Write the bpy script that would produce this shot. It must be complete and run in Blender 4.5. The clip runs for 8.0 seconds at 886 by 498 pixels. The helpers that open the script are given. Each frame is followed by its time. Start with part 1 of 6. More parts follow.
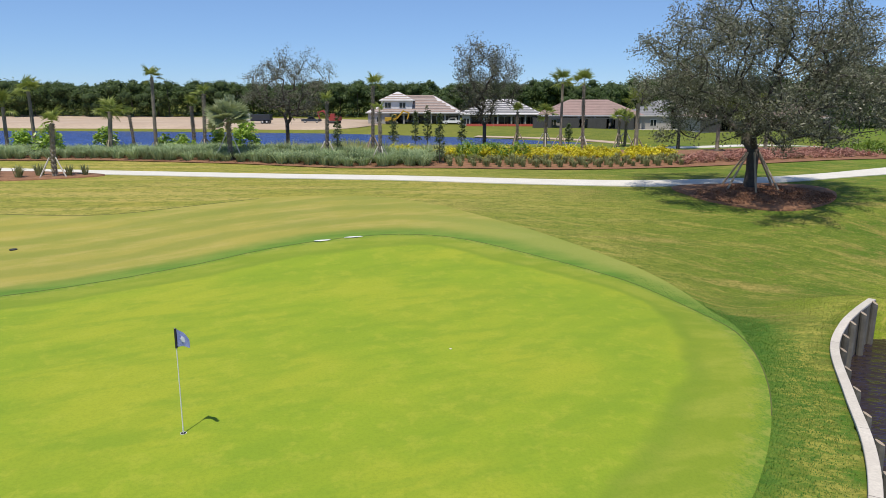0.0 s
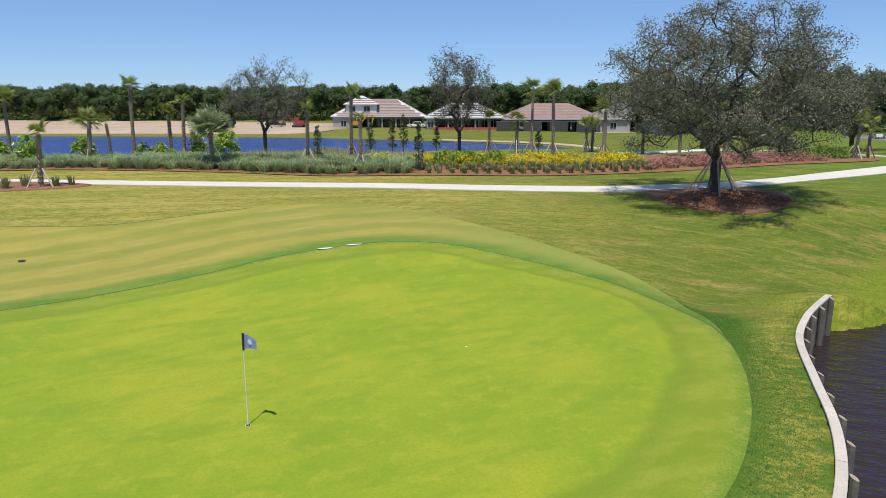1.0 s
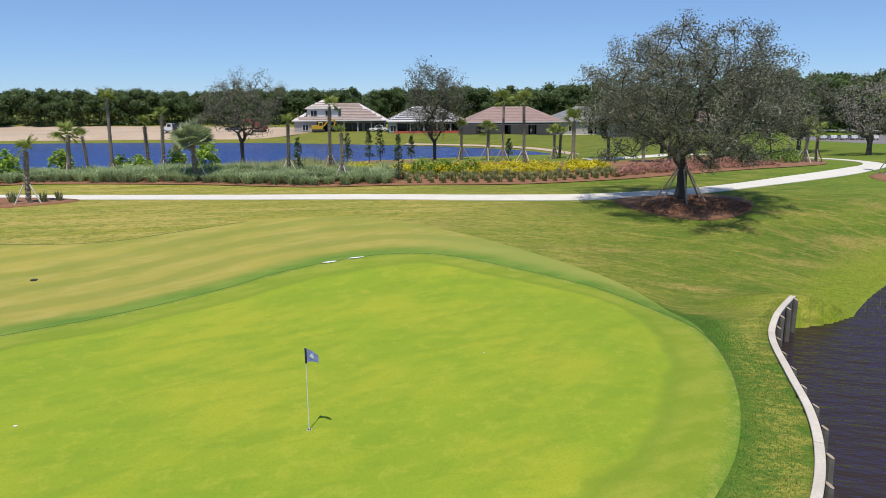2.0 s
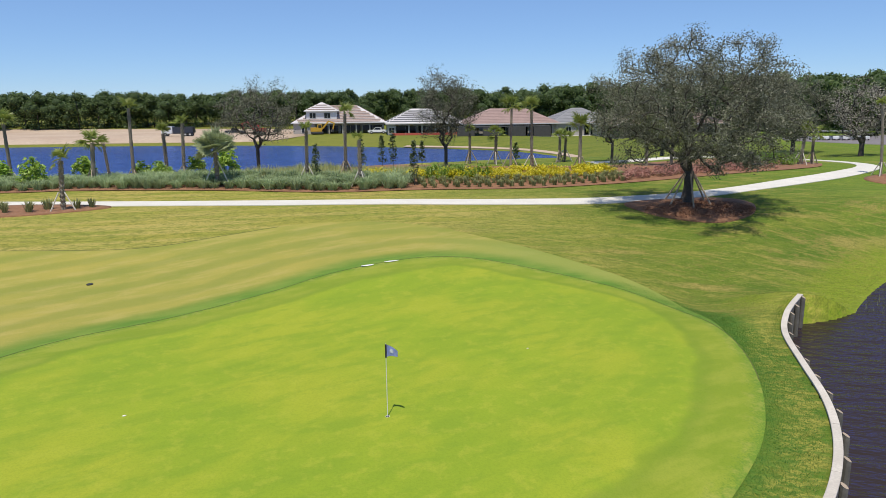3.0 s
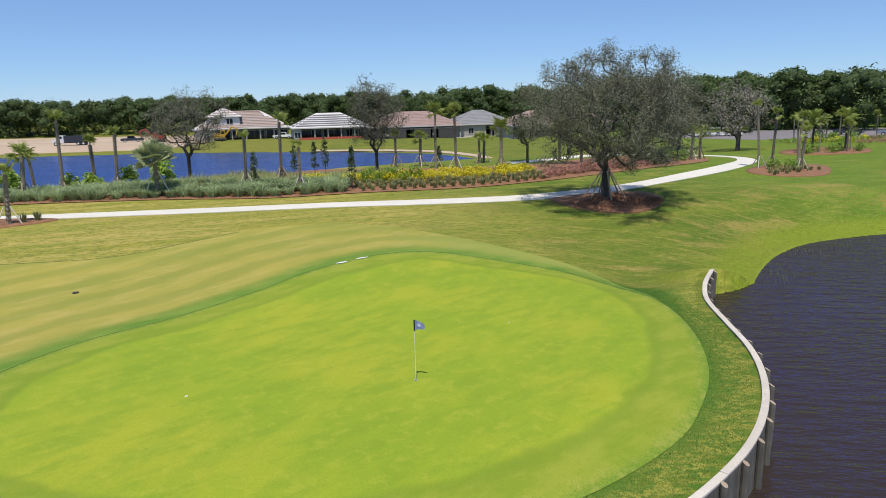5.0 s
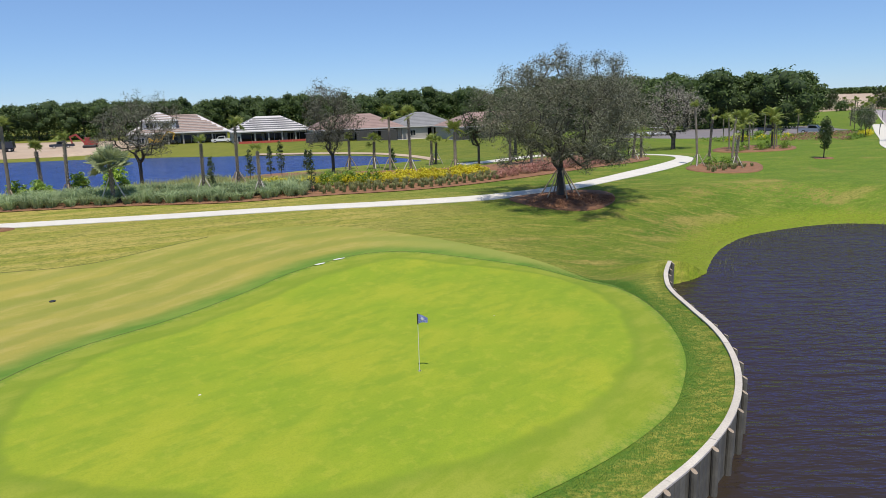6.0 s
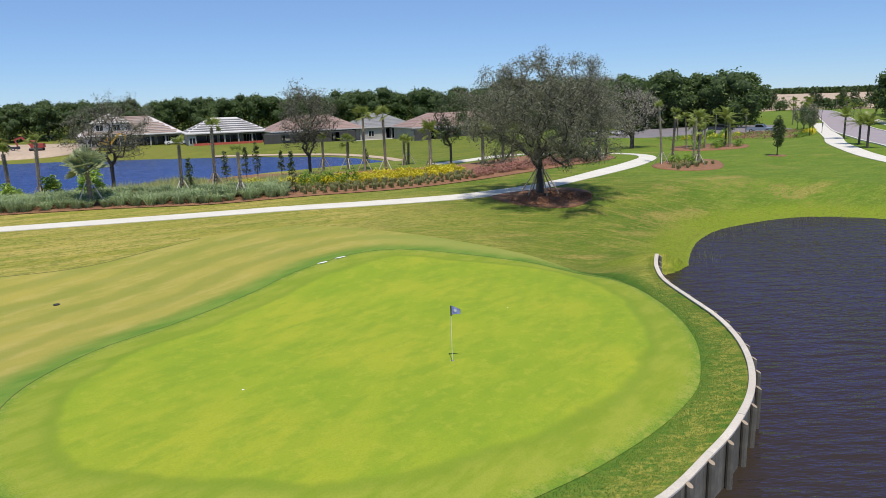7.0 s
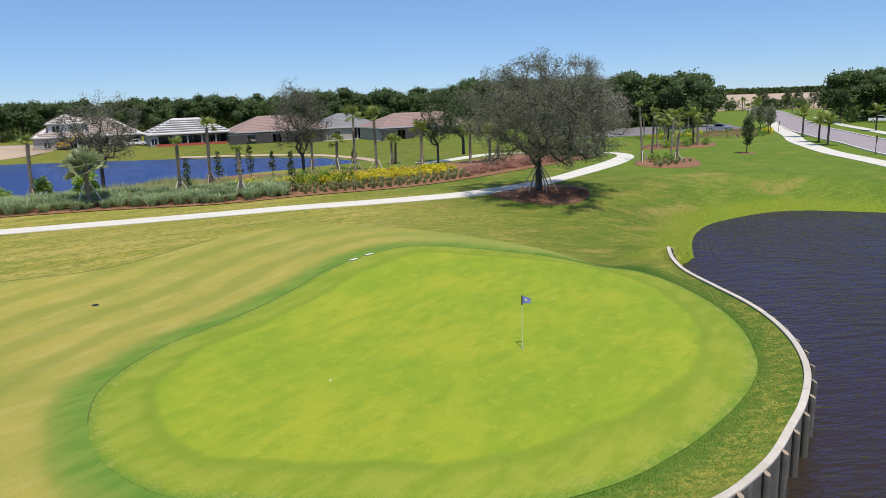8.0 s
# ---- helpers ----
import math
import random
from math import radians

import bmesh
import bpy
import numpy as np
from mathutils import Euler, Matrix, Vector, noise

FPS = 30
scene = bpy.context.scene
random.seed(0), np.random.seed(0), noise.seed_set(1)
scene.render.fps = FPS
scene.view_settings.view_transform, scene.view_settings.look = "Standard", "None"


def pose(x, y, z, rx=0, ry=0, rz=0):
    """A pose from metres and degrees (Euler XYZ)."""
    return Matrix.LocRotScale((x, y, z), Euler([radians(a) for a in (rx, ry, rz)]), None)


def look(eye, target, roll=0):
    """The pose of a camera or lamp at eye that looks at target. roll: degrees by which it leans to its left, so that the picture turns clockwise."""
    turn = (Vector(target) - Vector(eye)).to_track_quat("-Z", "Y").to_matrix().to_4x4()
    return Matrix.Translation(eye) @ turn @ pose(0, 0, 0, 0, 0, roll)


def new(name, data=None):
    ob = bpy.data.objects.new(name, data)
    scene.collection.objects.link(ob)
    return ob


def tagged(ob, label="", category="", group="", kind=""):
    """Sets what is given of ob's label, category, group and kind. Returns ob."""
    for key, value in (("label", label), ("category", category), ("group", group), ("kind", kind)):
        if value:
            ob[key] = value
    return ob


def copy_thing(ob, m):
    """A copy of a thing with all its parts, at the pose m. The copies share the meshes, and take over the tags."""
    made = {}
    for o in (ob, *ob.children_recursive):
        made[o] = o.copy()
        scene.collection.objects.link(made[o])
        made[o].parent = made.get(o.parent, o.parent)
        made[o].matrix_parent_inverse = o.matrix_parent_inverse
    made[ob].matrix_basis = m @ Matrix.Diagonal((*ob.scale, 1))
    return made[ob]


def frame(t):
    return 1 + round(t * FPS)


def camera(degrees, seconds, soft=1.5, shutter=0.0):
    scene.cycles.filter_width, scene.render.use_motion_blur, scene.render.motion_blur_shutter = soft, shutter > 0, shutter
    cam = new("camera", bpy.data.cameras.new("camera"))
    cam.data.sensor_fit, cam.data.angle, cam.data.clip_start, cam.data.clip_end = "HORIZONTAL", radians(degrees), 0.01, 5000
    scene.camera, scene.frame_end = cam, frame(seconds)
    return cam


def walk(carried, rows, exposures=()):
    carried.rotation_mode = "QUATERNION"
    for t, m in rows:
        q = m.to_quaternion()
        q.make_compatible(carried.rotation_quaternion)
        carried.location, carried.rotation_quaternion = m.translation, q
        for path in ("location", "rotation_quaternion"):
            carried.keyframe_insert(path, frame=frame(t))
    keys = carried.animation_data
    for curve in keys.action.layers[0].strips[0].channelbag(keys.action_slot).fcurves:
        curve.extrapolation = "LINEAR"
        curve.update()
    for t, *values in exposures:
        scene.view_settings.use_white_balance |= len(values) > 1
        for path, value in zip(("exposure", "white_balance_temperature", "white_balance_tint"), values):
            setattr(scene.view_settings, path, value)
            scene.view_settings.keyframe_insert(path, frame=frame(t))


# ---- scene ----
cam = camera(64.5, 8.0, soft=0.75)
PATH = [
    (0, (-0.03, 0.032, 6.421), (-0.072, 1.988, 6.006), 0.1),
    (0.5, (-0.79, -1.03, 6.694), (-0.783, 0.927, 6.281), 0.1),
    (1, (-1.577, -1.947, 7.05), (-1.507, 0.009, 6.639), -0.0),
    (1.5, (-2.503, -2.88, 7.521), (-2.359, -0.928, 7.11), -0.2),
    (2.8, (-5.386, -5.488, 8.649), (-5.173, -3.543, 8.238), -0.5),
    (3, (-5.783, -5.875, 8.726), (-5.569, -3.93, 8.314), -0.6),
    (3.5, (-6.87, -6.859, 8.921), (-6.586, -4.923, 8.509), -0.7),
    (4, (-7.961, -7.882, 9.083), (-7.603, -5.957, 8.672), -0.9),
    (4.5, (-9.018, -8.709, 9.19), (-8.597, -6.797, 8.778), -1.1),
    (6, (-12.607, -10.1, 9.515), (-11.937, -8.261, 9.102), -1.7),
    (6.5, (-14.091, -10.185, 9.57), (-13.353, -8.373, 9.157), -1.7),
    (7, (-15.749, -9.965, 9.589), (-14.947, -8.18, 9.174), -1.8),
    (7.5, (-17.795, -9.474, 9.636), (-16.929, -7.72, 9.22), -1.8),
    (8, (-20.28, -8.922, 9.665), (-19.356, -7.198, 9.247), -1.8),
]
walk(cam, [(t, look(eye, target, roll)) for t, eye, target, roll in PATH])

# ---- light ----
SUN = Vector((-0.20, -0.68, 1.9)).normalized()
world = bpy.data.worlds.new("sky")
scene.world = world
world.use_nodes = True
wn = world.node_tree.nodes
sky = wn.new("ShaderNodeTexSky")
sky.sky_type, sky.sun_disc = "NISHITA", False
sky.sun_elevation = math.asin(SUN.z)
sky.sun_rotation = math.atan2(SUN.x, SUN.y)
sky.air_density, sky.dust_density, sky.ozone_density = 0.75, 0.0, 5.0
tint = wn.new("ShaderNodeMix")
tint.data_type, tint.blend_type = "RGBA", "MULTIPLY"
tint.inputs[0].default_value, tint.inputs[7].default_value = 1.0, (0.77, 0.915, 1.11, 1)
world.node_tree.links.new(sky.outputs[0], tint.inputs[6])
haze = wn.new("ShaderNodeMix")
haze.data_type = "RGBA"
haze.inputs[0].default_value, haze.inputs[7].default_value = 0.35, (2.75, 4.30, 7.0, 1)
world.node_tree.links.new(tint.outputs[2], haze.inputs[6])
world.node_tree.links.new(haze.outputs[2], wn["Background"].inputs[0])
wn["Background"].inputs[1].default_value = 0.112
sun = new("sun", bpy.data.lights.new("sun", "SUN"))
sun.data.energy, sun.data.angle, sun.data.color = 4.7, radians(0.53), (1.0, 0.925, 0.80)
sun.matrix_world = look((0, 0, 60), Vector((0, 0, 60)) - SUN)
scene.view_settings.exposure = 0.0


# ---- materials ----
def nodes_of(name):
    m = bpy.data.materials.new(name)
    m.use_nodes = True
    t = m.node_tree
    return m, t, t.nodes["Principled BSDF"]


def noise_node(t, vec, scale, detail=4.0, rough=0.6, stretch=None):
    n = t.nodes.new("ShaderNodeTexNoise")
    n.inputs["Scale"].default_value, n.inputs["Detail"].default_value, n.inputs["Roughness"].default_value = scale, detail, rough
    if stretch:
        mp = t.nodes.new("ShaderNodeMapping")
        mp.vector_type = "TEXTURE"
        mp.inputs["Scale"].default_value = tuple(1 / v for v in stretch[:3])
        if len(stretch) > 3:
            mp.inputs["Rotation"].default_value = (0, 0, radians(stretch[3]))
        t.links.new(vec, mp.inputs[0])
        vec = mp.outputs[0]
    t.links.new(vec, n.inputs["Vector"])
    return n.outputs["Fac"]


def ramp(t, fac, lo, hi, ease="EASE"):
    r = t.nodes.new("ShaderNodeMapRange")
    r.interpolation_type = "SMOOTHSTEP" if ease == "EASE" else "LINEAR"
    r.inputs["From Min"].default_value, r.inputs["From Max"].default_value = lo, hi
    t.links.new(fac, r.inputs["Value"])
    return r.outputs[0]


def mix(t, fac, a, b):
    n = t.nodes.new("ShaderNodeMix")
    n.data_type = "RGBA"
    if isinstance(fac, (int, float)):
        n.inputs[0].default_value = fac
    else:
        t.links.new(fac, n.inputs[0])
    for v, k in ((a, 6), (b, 7)):
        if isinstance(v, tuple):
            n.inputs[k].default_value = (*v, 1)
        else:
            t.links.new(v, n.inputs[k])
    return n.outputs[2]


def math_node(t, op, a, b):
    n = t.nodes.new("ShaderNodeMath")
    n.operation = op
    for v, k in ((a, 0), (b, 1)):
        if isinstance(v, (int, float)):
            n.inputs[k].default_value = v
        else:
            t.links.new(v, n.inputs[k])
    return n.outputs[0]


def bump(t, bsdf, fac, strength, dist=0.05):
    b = t.nodes.new("ShaderNodeBump")
    b.inputs["Strength"].default_value, b.inputs["Distance"].default_value = strength, dist
    t.links.new(fac, b.inputs["Height"])
    t.links.new(b.outputs[0], bsdf.inputs["Normal"])


def plain(name, a, b, scale=3.0, fine=40.0, rough=0.8, relief=0.3, metal=0.0, vary=0.0, coat=0.0):
    """A surface of two tones in patches, with grain and relief."""
    m, t, p = nodes_of(name)
    co = t.nodes.new("ShaderNodeTexCoord").outputs["Object"]
    c = mix(t, ramp(t, noise_node(t, co, scale), 0.3, 0.7), a, b)
    g = noise_node(t, co, fine, 3.0)
    c = mix(t, ramp(t, g, 0.2, 0.9), c, tuple(0.72 * v for v in a))
    if vary:
        o = t.nodes.new("ShaderNodeObjectInfo").outputs["Random"]
        h = t.nodes.new("ShaderNodeHueSaturation")
        t.links.new(ramp(t, o, 0, 1, "LIN"), h.inputs["Value"])
        h.inputs["Value"].default_value = 1
        v = math_node(t, "MULTIPLY_ADD", o, vary * 2)
        v.node.inputs[2].default_value = 1 - vary
        t.links.new(v, h.inputs["Value"])
        t.links.new(c, h.inputs["Color"])
        c = h.outputs[0]
    t.links.new(c, p.inputs["Base Color"])
    p.inputs["Roughness"].default_value, p.inputs["Metallic"].default_value = rough, metal
    p.inputs["Coat Weight"].default_value = coat
    if relief:
        bump(t, p, g, relief, 0.02)
    return m


def leafy(name, a, b, c, gloss=0.5, through_light=0.3, island=True):
    """Leaves: tones by leaf, by thing and in patches, some light passing through."""
    m, t, p = nodes_of(name)
    rnd = t.nodes.new("ShaderNodeNewGeometry").outputs["Random Per Island"]
    obj = t.nodes.new("ShaderNodeObjectInfo").outputs["Random"]
    co = t.nodes.new("ShaderNodeTexCoord").outputs["Object"]
    col = mix(t, rnd, a, b)
    col = mix(t, ramp(t, noise_node(t, co, 0.5, 2.0), 0.45, 0.7), col, c)
    h = t.nodes.new("ShaderNodeHueSaturation")
    v = math_node(t, "MULTIPLY_ADD", obj, 0.3)
    v.node.inputs[2].default_value = 0.85
    t.links.new(v, h.inputs["Value"])
    t.links.new(col, h.inputs["Color"])
    t.links.new(h.outputs[0], p.inputs["Base Color"])
    p.inputs["Roughness"].default_value = gloss
    tr = t.nodes.new("ShaderNodeBsdfTranslucent")
    t.links.new(h.outputs[0], tr.inputs["Color"])
    mx = t.nodes.new("ShaderNodeMixShader")
    mx.inputs[0].default_value = through_light
    t.links.new(p.outputs[0], mx.inputs[1])
    t.links.new(tr.outputs[0], mx.inputs[2])
    t.links.new(mx.outputs[0], t.nodes["Material Output"].inputs["Surface"])
    return m


def turf_rough():
    """Rough turf: tan and dry in streaks and patches, lusher to the east and close round the collar."""
    m, t, p = nodes_of("rough_turf")
    co = t.nodes.new("ShaderNodeTexCoord").outputs["Object"]
    sep = t.nodes.new("ShaderNodeSeparateXYZ")
    t.links.new(co, sep.inputs[0])
    edge, wall, shore, worn = (t.nodes.new("ShaderNodeAttribute") for k in range(4))
    edge.attribute_name, wall.attribute_name, shore.attribute_name, worn.attribute_name = "edge_m", "wall_m", "shore_m", "worn"
    big = noise_node(t, co, 0.05, 3.0)
    patchy = noise_node(t, co, 0.13, 3.0, 0.6)
    mid = noise_node(t, co, 0.35, 5.0, 0.65, (0.5, 1.6, 1.0, 12))
    streak = noise_node(t, co, 1.1, 5.0, 0.7, (0.30, 1.7, 1.0, -20))
    stripe = noise_node(t, co, 0.8, 4.0, 0.6, (0.10, 1.3, 1.0, 4))
    blotch = noise_node(t, co, 2.6, 6.0, 0.75, (0.6, 1.3, 1.0, 8))
    fine = noise_node(t, co, 9.0, 4.0, 0.75)
    tuft = noise_node(t, co, 4.5, 3.0, 0.7, (0.7, 1.2, 1.0, -15))
    lush = mix(t, ramp(t, mid, 0.35, 0.68), (0.075, 0.135, 0.014), (0.165, 0.200, 0.028))
    lush = mix(t, math_node(t, "MULTIPLY", ramp(t, streak, 0.48, 0.64), 0.75), lush, (0.300, 0.255, 0.066))
    dry = mix(t, ramp(t, mid, 0.3, 0.7), (0.325, 0.282, 0.056), (0.225, 0.242, 0.040))
    dry = mix(t, math_node(t, "MULTIPLY", ramp(t, stripe, 0.42, 0.62), 0.75), dry, (0.440, 0.345, 0.105))
    east = ramp(t, math_node(t, "ADD", sep.outputs[0], math_node(t, "MULTIPLY", math_node(t, "SUBTRACT", big, 0.5), 40)), -6, 14)
    c = mix(t, east, dry, lush)
    far_east = ramp(t, sep.outputs[0], 22, 45)
    green = mix(t, ramp(t, mid, 0.35, 0.7), (0.100, 0.185, 0.017), (0.150, 0.225, 0.024))
    c = mix(t, math_node(t, "MULTIPLY", far_east, 0.75), c, green)
    c = mix(t, math_node(t, "MULTIPLY", ramp(t, math_node(t, "MULTIPLY", patchy, blotch), 0.30, 0.37), 0.75), c, (0.370, 0.265, 0.090))
    north = math_node(t, "MULTIPLY", ramp(t, sep.outputs[1], 78, 100), math_node(t, "SUBTRACT", 1.0, ramp(t, sep.outputs[0], 50, 90)))
    c = mix(t, math_node(t, "MULTIPLY", north, 0.8), c, mix(t, ramp(t, mid, 0.35, 0.65), (0.115, 0.135, 0.020), (0.190, 0.188, 0.032)))
    c = mix(t, math_node(t, "MULTIPLY", ramp(t, math_node(t, "MULTIPLY", worn.outputs["Fac"], math_node(t, "ADD", streak, 0.2)), 0.30, 0.62), 0.55), c, (0.370, 0.270, 0.090))
    wob = math_node(t, "MULTIPLY", math_node(t, "SUBTRACT", streak, 0.5), 2.4)
    marsh = math_node(t, "SUBTRACT", 1.0, ramp(t, math_node(t, "ADD", shore.outputs["Fac"], wob), 1.6, 4.2))
    c = mix(t, math_node(t, "MULTIPLY", marsh, 0.8), c, mix(t, ramp(t, blotch, 0.35, 0.65), (0.165, 0.235, 0.016), (0.270, 0.300, 0.024)))
    ring = math_node(t, "SUBTRACT", 1.0, ramp(t, math_node(t, "ADD", edge.outputs["Fac"], math_node(t, "MULTIPLY", wob, 1.3)), 1.1, 2.3))
    c = mix(t, math_node(t, "MULTIPLY", ring, 0.92), c, mix(t, ramp(t, blotch, 0.38, 0.66), (0.042, 0.130, 0.014), (0.120, 0.215, 0.024)))
    open_turf = math_node(t, "SUBTRACT", 1.0, math_node(t, "MULTIPLY", ring, 0.75))
    near_wall = math_node(t, "ADD", wall.outputs["Fac"], wob)
    bank = math_node(t, "MULTIPLY", ramp(t, near_wall, 0.15, 0.5), math_node(t, "SUBTRACT", 1.0, ramp(t, near_wall, 0.9, 2.0)))
    c = mix(t, math_node(t, "MULTIPLY", bank, math_node(t, "MULTIPLY", ramp(t, tuft, 0.38, 0.58), 0.8)), c, (0.330, 0.300, 0.060))
    c = mix(t, math_node(t, "MULTIPLY", ramp(t, blotch, 0.47, 0.60), 0.55), c, (0.070, 0.115, 0.012))
    c = mix(t, math_node(t, "MULTIPLY", ramp(t, math_node(t, "SUBTRACT", 1.0, tuft), 0.53, 0.66), math_node(t, "MULTIPLY", open_turf, 0.36)), c, (0.310, 0.295, 0.066))
    c = mix(t, math_node(t, "MULTIPLY", ramp(t, fine, 0.44, 0.62), 0.45), c, (0.060, 0.098, 0.010))
    t.links.new(c, p.inputs["Base Color"])
    p.inputs["Roughness"].default_value = 0.9
    p.inputs["Specular IOR Level"].default_value = 0.15
    bump(t, p, math_node(t, "ADD", fine, math_node(t, "MULTIPLY", blotch, 2.0)), 0.55, 0.05)
    return m


def turf_mown(name, inner):
    """Mown turf; edge_m is the way to the collar's cut line in metres, inside it minus."""
    m, t, p = nodes_of(name)
    co = t.nodes.new("ShaderNodeTexCoord").outputs["Object"]
    at = t.nodes.new("ShaderNodeAttribute")
    at.attribute_name = "edge_m"
    wob = noise_node(t, co, 0.30, 3.0)
    d = math_node(t, "ADD", at.outputs["Fac"], math_node(t, "MULTIPLY", math_node(t, "SUBTRACT", wob, 0.5), 1.4))
    big = noise_node(t, co, 0.17, 3.0, 0.55)
    mid = noise_node(t, co, 0.75, 5.0, 0.65, (0.50, 1.5, 1.0, 25))
    blotch = noise_node(t, co, 1.5, 5.0, 0.7)
    fine = noise_node(t, co, 16.0, 3.0, 0.7)
    wave = t.nodes.new("ShaderNodeMath")
    wave.operation = "SINE"
    t.links.new(math_node(t, "MULTIPLY", d, 2.1), wave.inputs[0])
    if inner:
        mow = noise_node(t, co, 0.42, 3.0, 0.55, (0.28, 1.5, 1.0, 52))
        c = mix(t, ramp(t, big, 0.40, 0.62), (0.222, 0.300, 0.019), (0.284, 0.322, 0.024))
        c = mix(t, math_node(t, "MULTIPLY", ramp(t, mow, 0.44, 0.60), 0.45), c, (0.188, 0.272, 0.018))
        c = mix(t, math_node(t, "MULTIPLY", ramp(t, mid, 0.46, 0.64), 0.60), c, (0.172, 0.260, 0.018))
        c = mix(t, math_node(t, "MULTIPLY", ramp(t, blotch, 0.50, 0.64), 0.42), c, (0.316, 0.344, 0.034))
        collar = mix(t, ramp(t, mid, 0.38, 0.62), (0.168, 0.232, 0.019), (0.248, 0.282, 0.034))
        rag = math_node(t, "ADD", d, math_node(t, "MULTIPLY", math_node(t, "SUBTRACT", blotch, 0.5), 0.9))
        c = mix(t, math_node(t, "MULTIPLY", ramp(t, rag, -2.3, -1.5), 0.80), c, collar)
        lip = math_node(t, "MULTIPLY", ramp(t, math_node(t, "ADD", d, 1.9), -0.35, 0.0), math_node(t, "SUBTRACT", 1.0, ramp(t, math_node(t, "ADD", d, 1.9), 0.05, 0.6)))
        c = mix(t, math_node(t, "MULTIPLY", lip, 0.42), c, (0.118, 0.195, 0.016))
        fray = math_node(t, "ADD", at.outputs["Fac"], math_node(t, "ADD", math_node(t, "MULTIPLY", math_node(t, "SUBTRACT", fine, 0.5), 1.2), math_node(t, "MULTIPLY", math_node(t, "SUBTRACT", blotch, 0.5), 1.2)))
        c = mix(t, math_node(t, "MULTIPLY", ramp(t, fray, -0.55, 0.06), 0.9), c, (0.105, 0.200, 0.022))
        scar = math_node(t, "MULTIPLY", ramp(t, at.outputs["Fac"], -0.9, -0.25), ramp(t, blotch, 0.48, 0.62))
        c = mix(t, math_node(t, "MULTIPLY", scar, 0.55), c, (0.320, 0.315, 0.060))
    else:
        pale = mix(t, ramp(t, big, 0.3, 0.7), (0.335, 0.288, 0.060), (0.248, 0.250, 0.046))
        pale = mix(t, math_node(t, "MULTIPLY", ramp(t, mid, 0.45, 0.66), 0.6), pale, (0.385, 0.315, 0.096))
        pale = mix(t, math_node(t, "MULTIPLY", ramp(t, wave.outputs[0], -0.4, 0.9), 0.55), pale, (0.190, 0.218, 0.037))
        lush = mix(t, ramp(t, mid, 0.3, 0.7), (0.088, 0.185, 0.022), (0.160, 0.236, 0.036))
        sep = t.nodes.new("ShaderNodeSeparateXYZ")
        t.links.new(co, sep.inputs[0])
        fringe = math_node(t, "MULTIPLY", ramp(t, sep.outputs[0], -5, 4), math_node(t, "SUBTRACT", 1.0, ramp(t, d, 2.5, 6.0)))
        pale = mix(t, math_node(t, "MULTIPLY", fringe, 0.75), pale, (0.215, 0.262, 0.055))
        c = mix(t, ramp(t, d, 0.2, 2.2), lush, pale)
    c = mix(t, math_node(t, "MULTIPLY", ramp(t, fine, 0.42, 0.66), 0.20), c, (0.10, 0.16, 0.012))
    t.links.new(c, p.inputs["Base Color"])
    p.inputs["Roughness"].default_value = 0.85
    p.inputs["Specular IOR Level"].default_value = 0.2
    bump(t, p, fine, 0.3, 0.02)
    return m


def water_surface(name, deep, wave, rough, sky_tint):
    """Wind-rippled water with long crests, broken by finer ripples."""
    m, t, p = nodes_of(name)
    co = t.nodes.new("ShaderNodeTexCoord").outputs["Object"]
    a = noise_node(t, co, wave, 3.0, 0.55, (0.48, 1.5, 1.0, -24))
    b = noise_node(t, co, wave * 2.7, 2.0, 0.5, (0.45, 1.4, 1.0, -12))
    gust = ramp(t, noise_node(t, co, 0.12, 3.0), 0.3, 0.7)
    h = math_node(t, "ADD", a, math_node(t, "MULTIPLY", math_node(t, "MULTIPLY", b, gust), 0.7))
    bump(t, p, h, 1.0, 0.22)
    normal = p.inputs["Normal"].links[0].from_socket
    body, shine, fres, mx = (t.nodes.new("ShaderNode" + k) for k in ("BsdfDiffuse", "BsdfGlossy", "Fresnel", "MixShader"))
    body.inputs["Color"].default_value, shine.inputs["Color"].default_value = (*deep, 1), (*sky_tint, 1)
    shine.inputs["Roughness"].default_value, fres.inputs["IOR"].default_value = rough, 1.33
    t.links.new(normal, shine.inputs["Normal"])
    t.links.new(normal, fres.inputs["Normal"])
    t.links.new(fres.outputs[0], mx.inputs[0])
    t.links.new(body.outputs[0], mx.inputs[1])
    t.links.new(shine.outputs[0], mx.inputs[2])
    t.links.new(mx.outputs[0], t.nodes["Material Output"].inputs["Surface"])
    t.nodes.remove(p)
    return m


M_ROUGH = turf_rough()
M_GREEN = turf_mown("green_turf", True)
M_APRON = turf_mown("apron_turf", False)
# Both gloss tints, and the lake's body blue, carry reflected sky colour.
M_POND = water_surface("pond_water", (0.034, 0.026, 0.018), 1.15, 0.10, (0.49, 0.47, 1.0))
M_LAKE = water_surface("lake_water", (0.014, 0.030, 0.110), 0.5, 0.20, (0.50, 0.62, 1.0))
M_CONC = plain("pale_concrete", (0.69, 0.66, 0.60), (0.60, 0.57, 0.51), 0.6, 14, 0.85, 0.2)
M_MULCH = plain("red_mulch", (0.21, 0.100, 0.050), (0.31, 0.160, 0.086), 1.6, 9, 0.95, 1.0)
M_SOIL = plain("dark_thatch", (0.085, 0.105, 0.022), (0.120, 0.130, 0.030), 2, 20, 0.95, 0.5)
M_SAND = plain("bare_sand", (0.50, 0.39, 0.29), (0.40, 0.29, 0.21), 0.07, 0.9, 0.95, 0.4)
